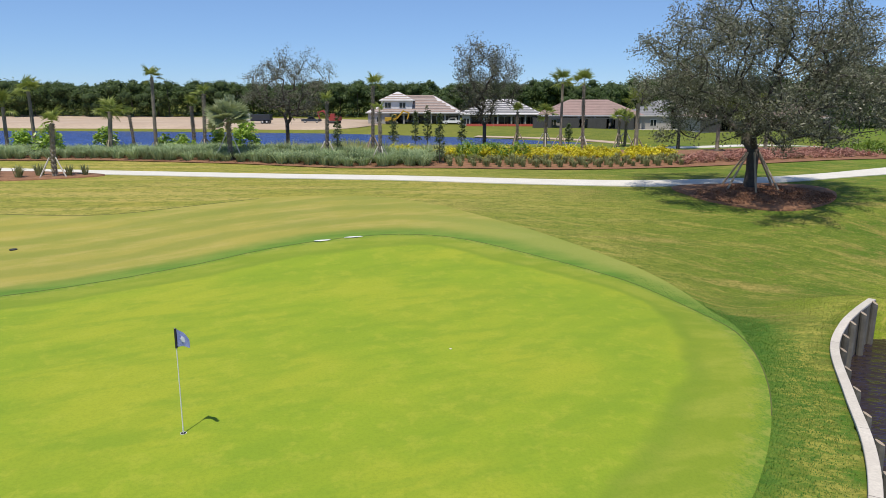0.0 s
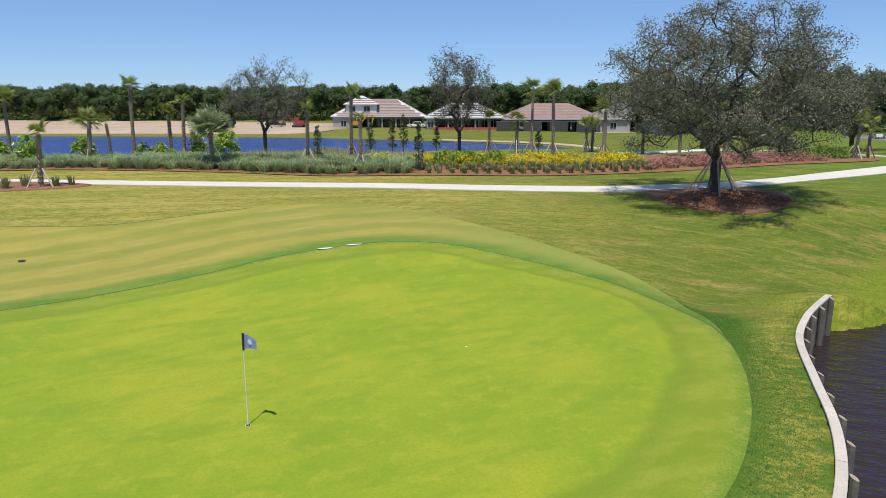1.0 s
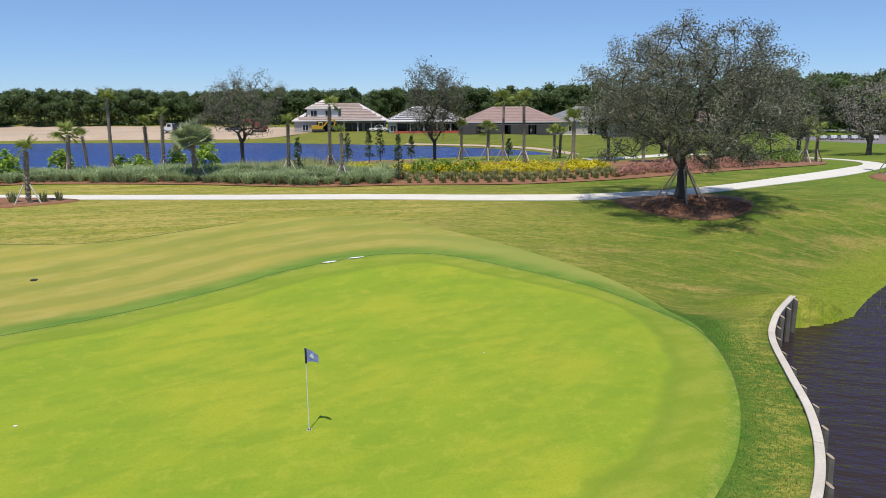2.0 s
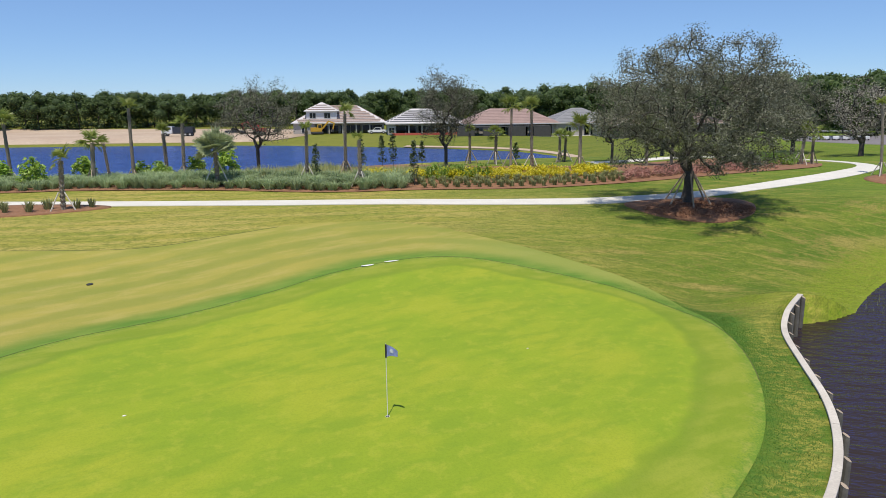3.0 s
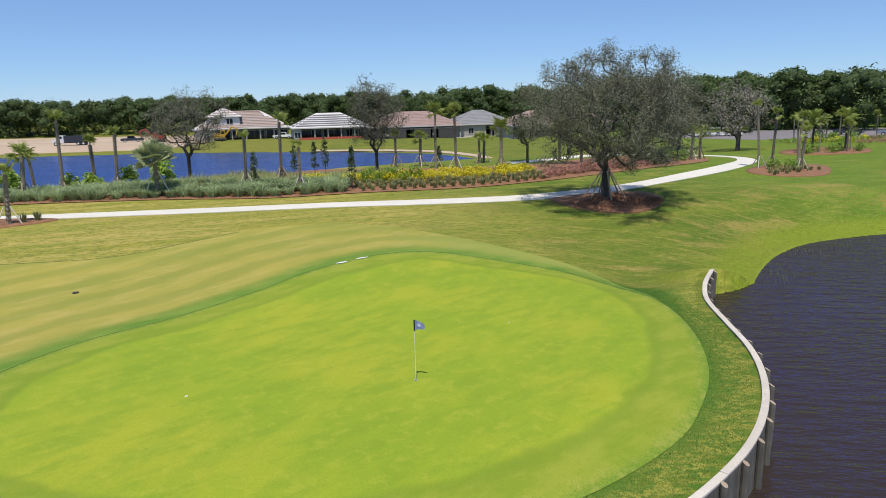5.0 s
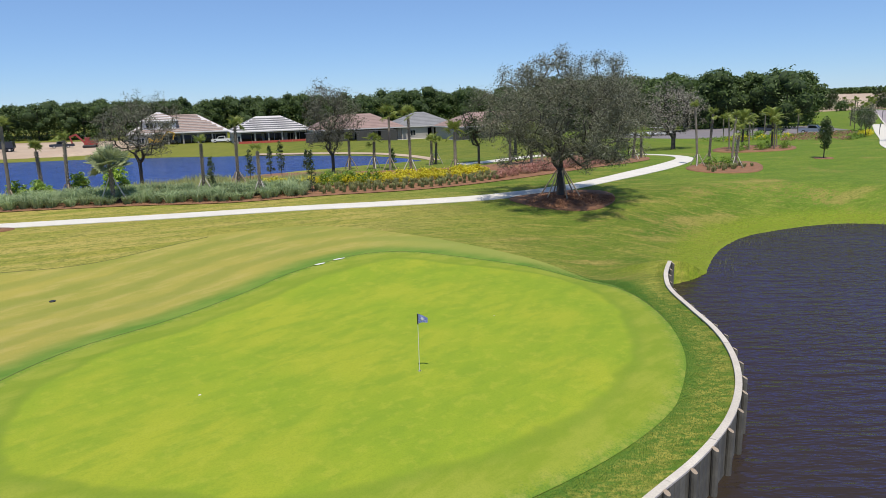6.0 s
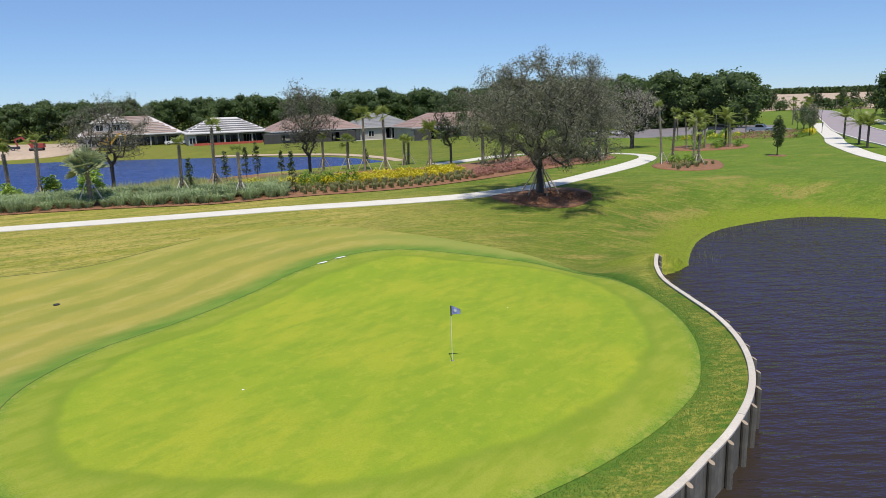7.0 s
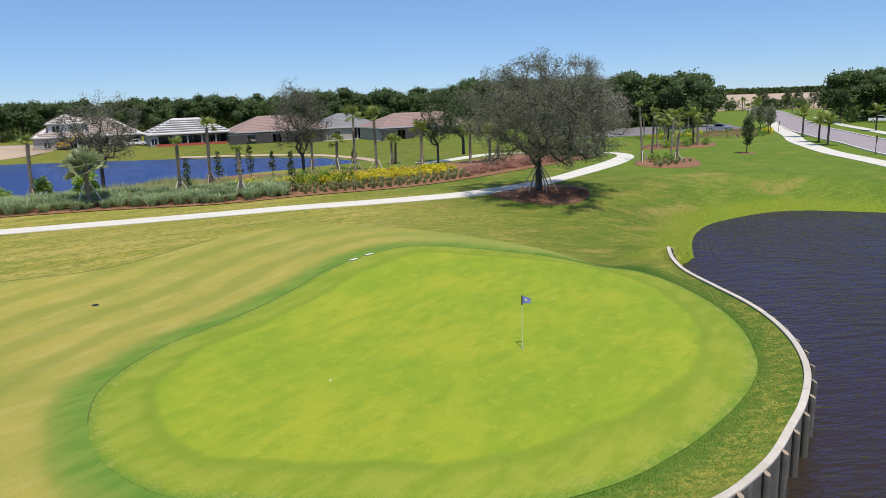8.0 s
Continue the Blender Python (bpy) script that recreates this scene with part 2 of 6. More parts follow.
M_ASPH = plain("worn_asphalt", (0.350, 0.305, 0.330), (0.290, 0.250, 0.275), 0.3, 8, 0.9, 0.3)
# Darker copy of the asphalt: the car park's shade is in its colour.
M_LOT_SHADE = plain("shaded_asphalt", (0.215, 0.195, 0.205), (0.165, 0.150, 0.160), 0.3, 8, 0.9, 0.3)
M_BARK = plain("oak_bark", (0.058, 0.049, 0.041), (0.105, 0.092, 0.080), 3, 18, 0.95, 0.9)
M_PTRUNK = plain("palm_trunk", (0.27, 0.235, 0.185), (0.150, 0.125, 0.100), 2.5, 10, 0.95, 1.0, vary=0.25)
M_STAKE = plain("raw_timber", (0.42, 0.33, 0.24), (0.33, 0.26, 0.19), 3, 22, 0.85, 0.4, vary=0.15)
M_CAP = plain("bleached_timber_cap", (0.60, 0.55, 0.48), (0.50, 0.45, 0.39), 1.3, 16, 0.85, 0.4, vary=0.08)
M_PILE = plain("weathered_timber_pile", (0.170, 0.158, 0.122), (0.085, 0.082, 0.066), 2, 14, 0.9, 0.6, vary=0.25)
M_OAK = leafy("oak_leaves", (0.105, 0.112, 0.066), (0.205, 0.206, 0.142), (0.150, 0.156, 0.096), 0.42, 0.25)
M_OAKG = leafy("oak_leaves_lush", (0.050, 0.082, 0.022), (0.105, 0.140, 0.046), (0.072, 0.108, 0.030), 0.42, 0.25)
M_WOODS = leafy("woodland_leaves", (0.044, 0.080, 0.018), (0.130, 0.190, 0.046), (0.070, 0.120, 0.026), 0.6, 0.28)
M_GREYTWIG = leafy("grey_twigs", (0.230, 0.210, 0.175), (0.400, 0.370, 0.315), (0.300, 0.278, 0.230), 0.8, 0.2)
# Solid crown cores: the shade between the leaves is in this dark colour.
M_WOODCORE = plain("woodland_core_shade", (0.022, 0.042, 0.010), (0.048, 0.082, 0.018), 0.7, 2.2, 0.9, 0.8)
M_FROND = leafy("palm_fronds", (0.175, 0.235, 0.044), (0.310, 0.350, 0.080), (0.225, 0.285, 0.058), 0.4, 0.4)
M_SILVER = leafy("silver_fronds", (0.250, 0.300, 0.150), (0.460, 0.500, 0.290), (0.330, 0.385, 0.200), 0.45, 0.2)
M_BLUEGRASS = leafy("blue_green_grass", (0.255, 0.345, 0.165), (0.450, 0.530, 0.295), (0.320, 0.410, 0.190), 0.6, 0.45)
M_TALLGRASS = leafy("pale_tall_grass", (0.380, 0.430, 0.150), (0.560, 0.560, 0.270), (0.430, 0.480, 0.180), 0.7, 0.45)
M_TUFT = leafy("olive_tuft", (0.220, 0.255, 0.100), (0.350, 0.360, 0.165), (0.260, 0.290, 0.115), 0.7, 0.4)
M_RINGGRASS = leafy("dark_rough_blades", (0.046, 0.150, 0.018), (0.125, 0.245, 0.036), (0.075, 0.190, 0.024), 0.7, 0.3)
M_STRAW = leafy("dry_rough_blades", (0.110, 0.175, 0.022), (0.320, 0.315, 0.080), (0.170, 0.220, 0.034), 0.7, 0.3)
M_CHIPS = leafy("bark_chips", (0.130, 0.055, 0.030), (0.360, 0.185, 0.105), (0.220, 0.105, 0.058), 0.9, 0.05)
M_SHRUB = leafy("glossy_shrub_leaves", (0.110, 0.210, 0.026), (0.280, 0.400, 0.056), (0.170, 0.280, 0.036), 0.4, 0.4)
M_SEAGRAPE = leafy("bright_bush_leaves", (0.180, 0.310, 0.040), (0.400, 0.520, 0.090), (0.250, 0.380, 0.055), 0.35, 0.4)
M_YELLOW = leafy("yellow_leaves", (0.70, 0.60, 0.020), (0.58, 0.54, 0.035), (0.42, 0.43, 0.030), 0.5, 0.35)
M_PINK = leafy("pink_bloom", (0.50, 0.27, 0.22), (0.34, 0.16, 0.12), (0.12, 0.12, 0.04), 0.6, 0.3)


# ---- mesh helpers ----
def part(name, bm, material, parent, label=""):
    """Links a bmesh, or a mesh that is shared, as one mesh object under a thing or a part."""
    if isinstance(bm, bmesh.types.BMesh):
        me = bpy.data.meshes.new(name)
        bm.to_mesh(me)
        bm.free()
    else:
        me = bm
    if material and not me.materials:
        me.materials.append(material)
    ob = new(name, me)
    ob.parent = parent
    return tagged(ob, label)


def mesh_from(name, verts, faces, material=None, smooth=False):
    me = bpy.data.meshes.new(name)
    if isinstance(faces, np.ndarray):
        n, k = faces.shape
        me.vertices.add(len(verts))
        me.vertices.foreach_set("co", np.asarray(verts, np.float32).ravel())
        me.loops.add(n * k)
        me.loops.foreach_set("vertex_index", faces.astype(np.int32).ravel())
        me.polygons.add(n)
        me.polygons.foreach_set("loop_start", np.arange(0, n * k, k, dtype=np.int32))
        me.update(calc_edges=True)
    else:
        me.from_pydata([tuple(v) for v in verts], [], [tuple(int(i) for i in f) for f in faces])
    if material:
        me.materials.append(material)
    if smooth:
        me.polygons.foreach_set("use_smooth", [True] * len(me.polygons))
    me.update()
    return me


def thing(name, x, y, z, label, category, group="", turn=0.0):
    ob = new(name)
    ob.matrix_basis = pose(x, y, z, 0, 0, turn)
    return tagged(ob, label, category, group)


def box(bm, x0, x1, y0, y1, z0, z1, bev=0.0):
    geo = bmesh.ops.create_cube(bm, size=1.0, matrix=Matrix.Translation(((x0 + x1) / 2, (y0 + y1) / 2, (z0 + z1) / 2)) @ Matrix.Diagonal((x1 - x0, y1 - y0, z1 - z0, 1)))
    if bev:
        edges = list({e for v in geo["verts"] for e in v.link_edges})
        bmesh.ops.bevel(bm, geom=edges, offset=bev, segments=1, affect="EDGES")
    return bm


def tube(points, radii, sides=8):
    """A tapered tube along points: vertices and faces."""
    P = [Vector(p) for p in points]
    radii = [float(r) for r in radii]
    verts, faces = [], []
    for i, p in enumerate(P):
        d = (P[min(i + 1, len(P) - 1)] - P[max(i - 1, 0)]).normalized()
        u = d.orthogonal().normalized() if abs(d.z) < 0.9 else d.cross(Vector((1, 0, 0))).normalized()
        v = d.cross(u)
        for k in range(sides):
            a = 2 * math.pi * k / sides
            verts.append(p + radii[i] * (math.cos(a) * u + math.sin(a) * v))
    for i in range(len(P) - 1):
        for k in range(sides):
            a, b = i * sides + k, i * sides + (k + 1) % sides
            faces.append((a, b, b + sides, a + sides))
    n = len(verts)
    faces.append(tuple(range(n - sides, n)))
    faces.append(tuple(range(sides - 1, -1, -1)))
    return verts, faces


def pole_mesh(name, a, b, r0, r1, material, sides=6):
    v, f = tube([a, b], [r0, r1], sides)
    return mesh_from(name, v, f, material)


def smooth_line(pts, step, closed=False):
    """A Catmull-Rom curve through pts, resampled at about that step."""
    P = np.array(pts, float)
    n = len(P)
    out = []
    for i in range(n if closed else n - 1):
        if closed:
            a, b, c, d = P[i - 1], P[i], P[(i + 1) % n], P[(i + 2) % n]
        else:
            a, b, c, d = P[max(i - 1, 0)], P[i], P[i + 1], P[min(i + 2, n - 1)]
        k = max(2, int(np.linalg.norm(c - b) / step))
        for s in np.arange(k) / k:
            out.append(0.5 * (2 * b + (c - a) * s + (2 * a - 5 * b + 4 * c - d) * s * s + (3 * b - a - 3 * c + d) * s ** 3))
    if not closed:
        out.append(P[-1])
    return np.array(out)


def way_to(line, X, Y, closed=False):
    """The distance of points from a polyline."""
    A = line
    B = np.roll(line, -1, 0) if closed else line[1:]
    if X.size < 300:
        A = A[:len(B)]
        D = B - A
        s = np.clip(((X[:, None] - A[:, 0]) * D[:, 0] + (Y[:, None] - A[:, 1]) * D[:, 1]) / np.maximum((D * D).sum(1), 1e-9), 0, 1)
        return np.sqrt(((X[:, None] - A[:, 0] - s * D[:, 0]) ** 2 + (Y[:, None] - A[:, 1] - s * D[:, 1]) ** 2).min(1))
    best = np.full(X.shape, 1e9)
    for a, b in zip(A, B):
        d = b - a
        L = max(d @ d, 1e-9)
        s = np.clip(((X - a[0]) * d[0] + (Y - a[1]) * d[1]) / L, 0, 1)
        best = np.minimum(best, (X - a[0] - s * d[0]) ** 2 + (Y - a[1] - s * d[1]) ** 2)
    return np.sqrt(best)


def inside(line, X, Y):
    if X.size < 300:
        A, B = line, np.roll(line, -1, 0)
        dy = np.where(B[:, 1] == A[:, 1], 1e-9, B[:, 1] - A[:, 1])
        hit = ((A[:, 1] > Y[:, None]) != (B[:, 1] > Y[:, None])) & (X[:, None] < (B[:, 0] - A[:, 0]) * (Y[:, None] - A[:, 1]) / dy + A[:, 0])
        return hit.sum(1) % 2 == 1
    odd = np.zeros(X.shape, bool)
    for a, b in zip(line, np.roll(line, -1, 0)):
        if a[1] == b[1]:
            continue
        odd ^= ((a[1] > Y) != (b[1] > Y)) & (X < (b[0] - a[0]) * (Y - a[1]) / (b[1] - a[1]) + a[0])
    return odd


def sstep(a, b, v):
    s = np.clip((v - a) / (b - a), 0, 1)
    return s * s * (3 - 2 * s)


def hump(x, y, cx, cy, s):
    return np.exp(-((x - cx) ** 2 + (y - cy) ** 2) / (2 * s * s))


# ---- the lie of the land ----
WATER = -1.97
CAP_Z = -0.45
WALL = smooth_line([(14.7, 24.4), (13.4, 23.0), (12.1, 21.4), (10.7, 19.2), (9.4, 16.0), (8.35, 13.3), (7.2, 11.1), (5.8, 9.1), (4.2, 7.35), (2.4, 5.85),
                    (0.2, 4.5), (-1.7, 3.6), (-3.5, 2.8), (-5.1, 2.3), (-6.8, 2.0), (-10.0, 1.9), (-15.0, 1.6), (-22.0, -1.5), (-32.0, -9.0)], 0.4)
SHORE = smooth_line([(14.7, 24.4), (16.2, 24.7), (18.6, 25.8), (21.8, 28.8), (25.3, 31.6), (29.5, 33.9), (34.0, 34.8), (38.0, 35.0), (41.4, 34.2), (44.3, 31.4), (46.4, 28.0), (49.0, 20.0), (51.0, 5.0), (48.0, -20.0)], 1.0)
POND = np.vstack([WALL[::-1], SHORE[1:], [(40, -60), (-30, -70), (-45, -30)]])
LAKE = smooth_line([(-300, 88), (-120, 86), (-50, 84), (-15, 85), (5, 90), (18, 97), (27, 107), (31.5, 118), (31, 130), (27, 141), (17, 152), (0, 164), (-30, 179), (-70, 187), (-140, 193), (-300, 205)], 3.0, True)


def ground(x, y, wide=13.0):
    x, y = np.asarray(x, float), np.asarray(y, float)
    z = (1.25 * sstep(24, 50, y) + 0.6 * sstep(50, 63, y)) * (1 - 0.6 * sstep(28, 62, x))
    z = z + 0.45 * hump(x, y, -5, 30, 6) - 0.3 * hump(x, y, -20, 28, 8) - 1.15 * hump(x, y, 15, 27, 7)
    z = z - (1.6 * (1 - sstep(40, 80, x)) + 0.6) * sstep(75, 105, y) * (1 - sstep(240, 300, y))
    lake_in = inside(LAKE, x, y)
    dl = way_to(LAKE, x, y, True)
    reach = 14 + wide * (1 - sstep(-30, 2, x)) * (1 - sstep(84, 92, y))
    z = np.where(lake_in, WATER - np.minimum(0.2 * dl, 2.0), WATER + (z - WATER) * sstep(-3, reach, dl))
    pin = inside(POND, x, y)
    dw, ds = way_to(WALL, x, y), way_to(SHORE, x, y)
    land = WATER + (z - WATER) * sstep(-0.6, 9.0, ds)
    back = (CAP_Z - 0.10) * (1 - sstep(0.3, 5.0, dw)) + np.where(ds < 9, land, z) * sstep(0.3, 5.0, dw)
    land = np.where(dw < 5, np.where((ds < 1.2), np.minimum(back, CAP_Z - 0.1), back), land)
    wet = np.where(dw < 3.0, np.minimum(WATER - 1.0 * sstep(0.2, 2.5, ds), WATER - 0.02), WATER - np.minimum(0.25 * ds, 2.0))
    return np.where(pin, wet, land)


def gz(x, y):
    return float(ground(np.array([x]), np.array([y]))[0])


def bank_fall(x, y):
    """How far the lake's bank lies below the level of the path."""
    p, q = np.array([float(x)]), np.array([float(y)])
    return max(0.0, float(ground(p, q, 0.0)[0] - ground(p, q)[0]))


def spaced(lo, hi, step, out_lo, out_hi, grow=1.12):
    mid = list(np.arange(lo, hi + step, step))
    s, v = step, lo
    left = []
    while v > out_lo:
        s *= grow
        v -= s
        left.append(v)
    s, v = step, mid[-1]
    right = []
    while v < out_hi:
        s *= grow
        v += s
        right.append(v)
    return np.array(left[::-1] + mid + right)


def grid_faces(nx, ny):
    i, j = np.meshgrid(np.arange(nx - 1), np.arange(ny - 1), indexing="ij")
    a = (i * ny + j).ravel()
    return np.stack([a, a + ny, a + ny + 1, a + 1], 1)


def build_ground():
    xs, ys = spaced(-24, 20, 0.2, -2500, 2500, 1.06), spaced(0, 40, 0.2, -400, 2800, 1.06)
    X, Y = np.meshgrid(xs, ys, indexing="ij")
    x, y = X.ravel(), Y.ravel()
    me = mesh_from("ground", np.stack([x, y, ground(x, y)], 1), grid_faces(len(xs), len(ys)), M_ROUGH, True)
    at = me.attributes.new("edge_m", "FLOAT", "POINT")
    at.data.foreach_set("value", way_to(COLLAR, x, y, True))
    at = me.attributes.new("wall_m", "FLOAT", "POINT")
    at.data.foreach_set("value", way_to(WALL, x, y))
    at = me.attributes.new("shore_m", "FLOAT", "POINT")
    at.data.foreach_set("value", way_to(SHORE, x, y))
    at = me.attributes.new("worn", "FLOAT", "POINT")
    bare = sum(hump((x - cx) / l, (y - cy) / w, 0, 0, 1.0) for cx, cy, l, w in ((26.5, 36.8, 2.2, 0.8), (30.8, 37.6, 1.6, 0.7), (12.5, 29.0, 2.0, 0.5), (21.0, 33.0, 2.5, 0.6), (16.5, 27.0, 1.8, 0.4), (24.0, 40.0, 2.5, 0.5), (9.5, 33.5, 2.2, 0.4), (40, 44, 4, 0.8), (46, 38, 3, 0.8)))
    at.data.foreach_set("value", np.minimum(bare, 1.0))
    tagged(new("ground", me), "rolling olive and tan rough turf of a golf course", "ground", kind="structure")


def fan_sheet(name, line, centre, lift, rings, material, label, inner=None):
    """A sheet over the ground inside a star-shaped outline, with its distance from the collar's line."""
    c = np.array(centre)
    n = len(line)
    rr = np.linspace(0.0, 1.0, rings + 1)
    start = np.repeat(c[None], n, 0) if inner is None else inner
    P = (start[None] + rr[:, None, None] * (line - start)[None]).reshape(-1, 2)
    d = way_to(COLLAR, P[:, 0], P[:, 1], True) * np.where(inside(COLLAR, P[:, 0], P[:, 1]), -1, 1)
    z = ground(P[:, 0], P[:, 1]) + lift + (0.022 * sstep(0.0, 0.9, -d) if lift > 0.02 else 0.0)
    faces = []
    for i in range(rings):
        for k in range(n):
            faces.append((i * n + k, i * n + (k + 1) % n, (i + 1) * n + (k + 1) % n, (i + 1) * n + k))
    me = mesh_from(name, np.column_stack([P, z]), faces, material, True)
    at = me.attributes.new("edge_m", "FLOAT", "POINT")
    at.data.foreach_set("value", d)
    return tagged(new(name, me), label, "grass", kind="structure")


def ribbon(name, line, width, lift, material, label, category, rows=4, thick=0.0):
    """A strip of that width laid along a line on the ground, with turned-down edges."""
    d = np.gradient(line, axis=0)
    d /= np.linalg.norm(d, axis=1)[:, None]
    nrm = np.stack([-d[:, 1], d[:, 0]], 1)
    w = np.broadcast_to(np.asarray(width, float), (len(line),))
    offs = list(np.linspace(-0.5, 0.5, rows + 1))
    P = np.concatenate([line + nrm * (w * o)[:, None] for o in [-0.5] + offs + [0.5]])
    z = ground(P[:, 0], P[:, 1]) + lift
    n = len(line)
    z[:n] -= lift + thick
    z[-n:] -= lift + thick
    me = mesh_from(name, np.column_stack([P, z]), [(i * n + k, i * n + k + 1, (i + 1) * n + k + 1, (i + 1) * n + k) for i in range(rows + 2) for k in range(n - 1)], material)
    return tagged(new(name, me), label, category, kind="structure")


def patch(name, outline, lift, material, label, category, rings=8, closed_line=True, mound=0.0):
    line = smooth_line(outline, 0.6, True) if closed_line else np.array(outline, float)
    c = line.mean(0)
    n = len(line)
    rr = np.linspace(0.02, 1, rings)
    P = np.concatenate([c + r * (line - c) for r in rr] + [line + 0.0])
    z = ground(P[:, 0], P[:, 1]) + lift + mound * np.append(np.repeat(1 - rr ** 2, n), np.zeros(n)) * (1 + 0.25 * np.sin(P[:, 0] * 3.1) * np.cos(P[:, 1] * 2.7))
    z[-n:] -= lift + 0.05
    faces = [(i * n + k, i * n + (k + 1) % n, (i + 1) * n + (k + 1) % n, (i + 1) * n + k) for i in range(rings) for k in range(n)]
    me = mesh_from(name, np.column_stack([P, z]), faces, material, True)
    return tagged(new(name, me), label, category, kind="structure")

COLLAR = smooth_line([(-17.4, 7.5), (-19.1, 8.9), (-20.3, 11.6), (-20.6, 14.3), (-20.2, 17.3), (-19.1, 19.6), (-17.3, 21.7), (-14.6, 23.3), (-12.2, 24.9), (-10.1, 26.4), (-7.9, 28.2),
                      (-5.2, 29.7), (-2.6, 30.7), (0.0, 30.6), (3.1, 29.0), (5.3, 27.6), (7.2, 26.0), (8.4, 24.2), (8.65, 22.0), (8.35, 19.2), (7.7, 16.6), (6.75, 14.2), (5.6, 12.0), (4.45, 10.3), (2.85, 8.5), (1.3, 7.1),
                      (-1.0, 5.8), (-3.5, 4.8), (-6.0, 4.1), (-8.6, 3.8), (-11.6, 4.2), (-14.8, 5.6)], 0.5, True)
APRON = smooth_line([(-60, 40), (-40, 37.5), (-24.4, 36.4), (-18.8, 36.4), (-14.8, 38.2), (-11, 40.2), (-6.4, 40.6), (-2.2, 38.9), (1.1, 35.7), (3.7, 33.2), (6.4, 30.3), (8.6, 27.4), (9.2, 24.9), (9.0, 22.0),
                     (8.1, 18.6), (6.9, 16.0), (5.2, 13.3), (3.7, 11.4), (2.0, 9.4), (0.5, 8.1), (-1.6, 6.9), (-3.9, 5.9), (-6.3, 5.2), (-8.7, 4.8), (-11.6, 4.6), (-15.4, 4.6), (-19.0, 5.2), (-30, 2), (-45, -2), (-60, 5)], 0.5, True)
build_ground()
fan_sheet("putting_green", COLLAR, (-6, 17), 0.023, 40, M_GREEN, "smooth bright lime-green putting surface with an olive collar")


def apron_sheet():
    """The mown apron from the outline inwards under the collar."""
    c = np.array((-9.0, 19.0))
    fan_sheet("fairway_apron", APRON, c, 0.014, 60, M_APRON, "closely mown pale green and tan apron turf round the green")


apron_sheet()
high = np.nonzero(COLLAR[:, 1] > 14.5)[0]
EDGE = COLLAR[high[0]:high[-1] + 1]
ribbon("collar_cut", EDGE, 0.03, 0.032, M_SOIL, "thin dark cut line along the back of the collar", "turf edge", 1)
ribbon("apron_cut", smooth_line([(-40, 37.5), (-24.4, 36.4), (-18.8, 36.4), (-14.8, 38.2), (-11.5, 39.9)], 0.5), 0.07, 0.022, M_SOIL, "thin dark cut line between apron and rough", "turf edge", 1)

# water
for name, x0, x1, y0, y1, m, label in (("pond", -50, 56, -75, 40, M_POND, "dark rippled pond water beside the green"), ("lake", -320, 36, 80, 210, M_LAKE, "deep blue wind-rippled lake water")):
    w = new(name, mesh_from(name, [(x0, y0, WATER), (x1, y0, WATER), (x1, y1, WATER), (x0, y1, WATER)], [(0, 1, 2, 3)], m))
    tagged(w, label, "water", kind="structure")

# paths, road, beds
CART = smooth_line([(-70, 55), (-42, 52.2), (-28, 50.4), (-20.5, 49.5), (-12, 48.4), (-4.2, 47.6), (3.3, 46.4), (10.5, 45.8), (15, 46.2), (20.5, 47.4), (25.5, 49.6), (31.8, 52.9), (38.2, 56.5), (43.6, 60.4),
                    (48.5, 65.0), (51.8, 69.6), (52.2, 73.2), (49.4, 76.4), (42.5, 77.6), (35, 76.6), (29.5, 74.0), (23.3, 70.9), (19.0, 70.0)], 0.8)
ribbon("cart_path", CART, 2.3, 0.05, M_CONC, "pale concrete cart path winding through the turf", "path", 3)
ribbon("sidewalk", smooth_line([(56, 22), (61, 31), (67.5, 41), (74, 50.5), (81, 59), (91, 69), (104, 79.5), (131, 102), (160, 126)], 1.5), 3.0, 0.06, M_CONC, "pale concrete sidewalk beside the road", "sidewalk", 3)
ROAD = smooth_line([(56, 12), (68, 28.5), (80, 43), (91.4, 55.5), (104.7, 70.2), (126, 90), (181, 136), (236, 182), (262, 208), (276, 232)], 3.0)
ribbon("road", ROAD, 8.4, 0.04, M_ASPH, "grey worn asphalt road curving into the distance", "road", 4)


def beside(line, off):
    d = np.gradient(line, axis=0)
    d /= np.linalg.norm(d, axis=1)[:, None]
    return line + np.stack([-d[:, 1], d[:, 0]], 1) * off


for off in (4.35, -4.35):
    ribbon("kerb", beside(ROAD[:110], off), 0.34, 0.16, M_CONC, "pale concrete kerb along the road", "kerb", 1)
ribbon("sidewalk", beside(ROAD[:60], -9.5), 2.2, 0.07, M_CONC, "pale concrete sidewalk across the road", "sidewalk", 2)
ribbon("lake_beach", smooth_line([(12, 92.6), (19, 96.4), (28.3, 106.2), (33.0, 118), (32.4, 131), (28, 143), (18, 153.6), (4, 163)], 1.5), 1.7, 0.10, M_SAND, "pale strip of bare sand along the lake's end", "sand", 2)
BEDF = smooth_line([(-75, 59), (-50, 57), (-36, 56.3), (-30, 56.6), (-18, 55.2), (-9, 53.2), (-1, 53.3), (8, 52.8), (15, 53.8), (22, 55.6), (32, 58.7), (38, 61.2), (43, 65.0), (46.5, 69.8)], 1.0)
BEDB = smooth_line([(-75, 73), (-50, 73), (-36, 73), (-30, 73), (-18, 73), (-9, 73), (-1, 72), (8, 68), (15, 66.5), (22, 67), (32, 72), (38, 74.3), (43, 74.6), (46, 72.5)], 1.0)


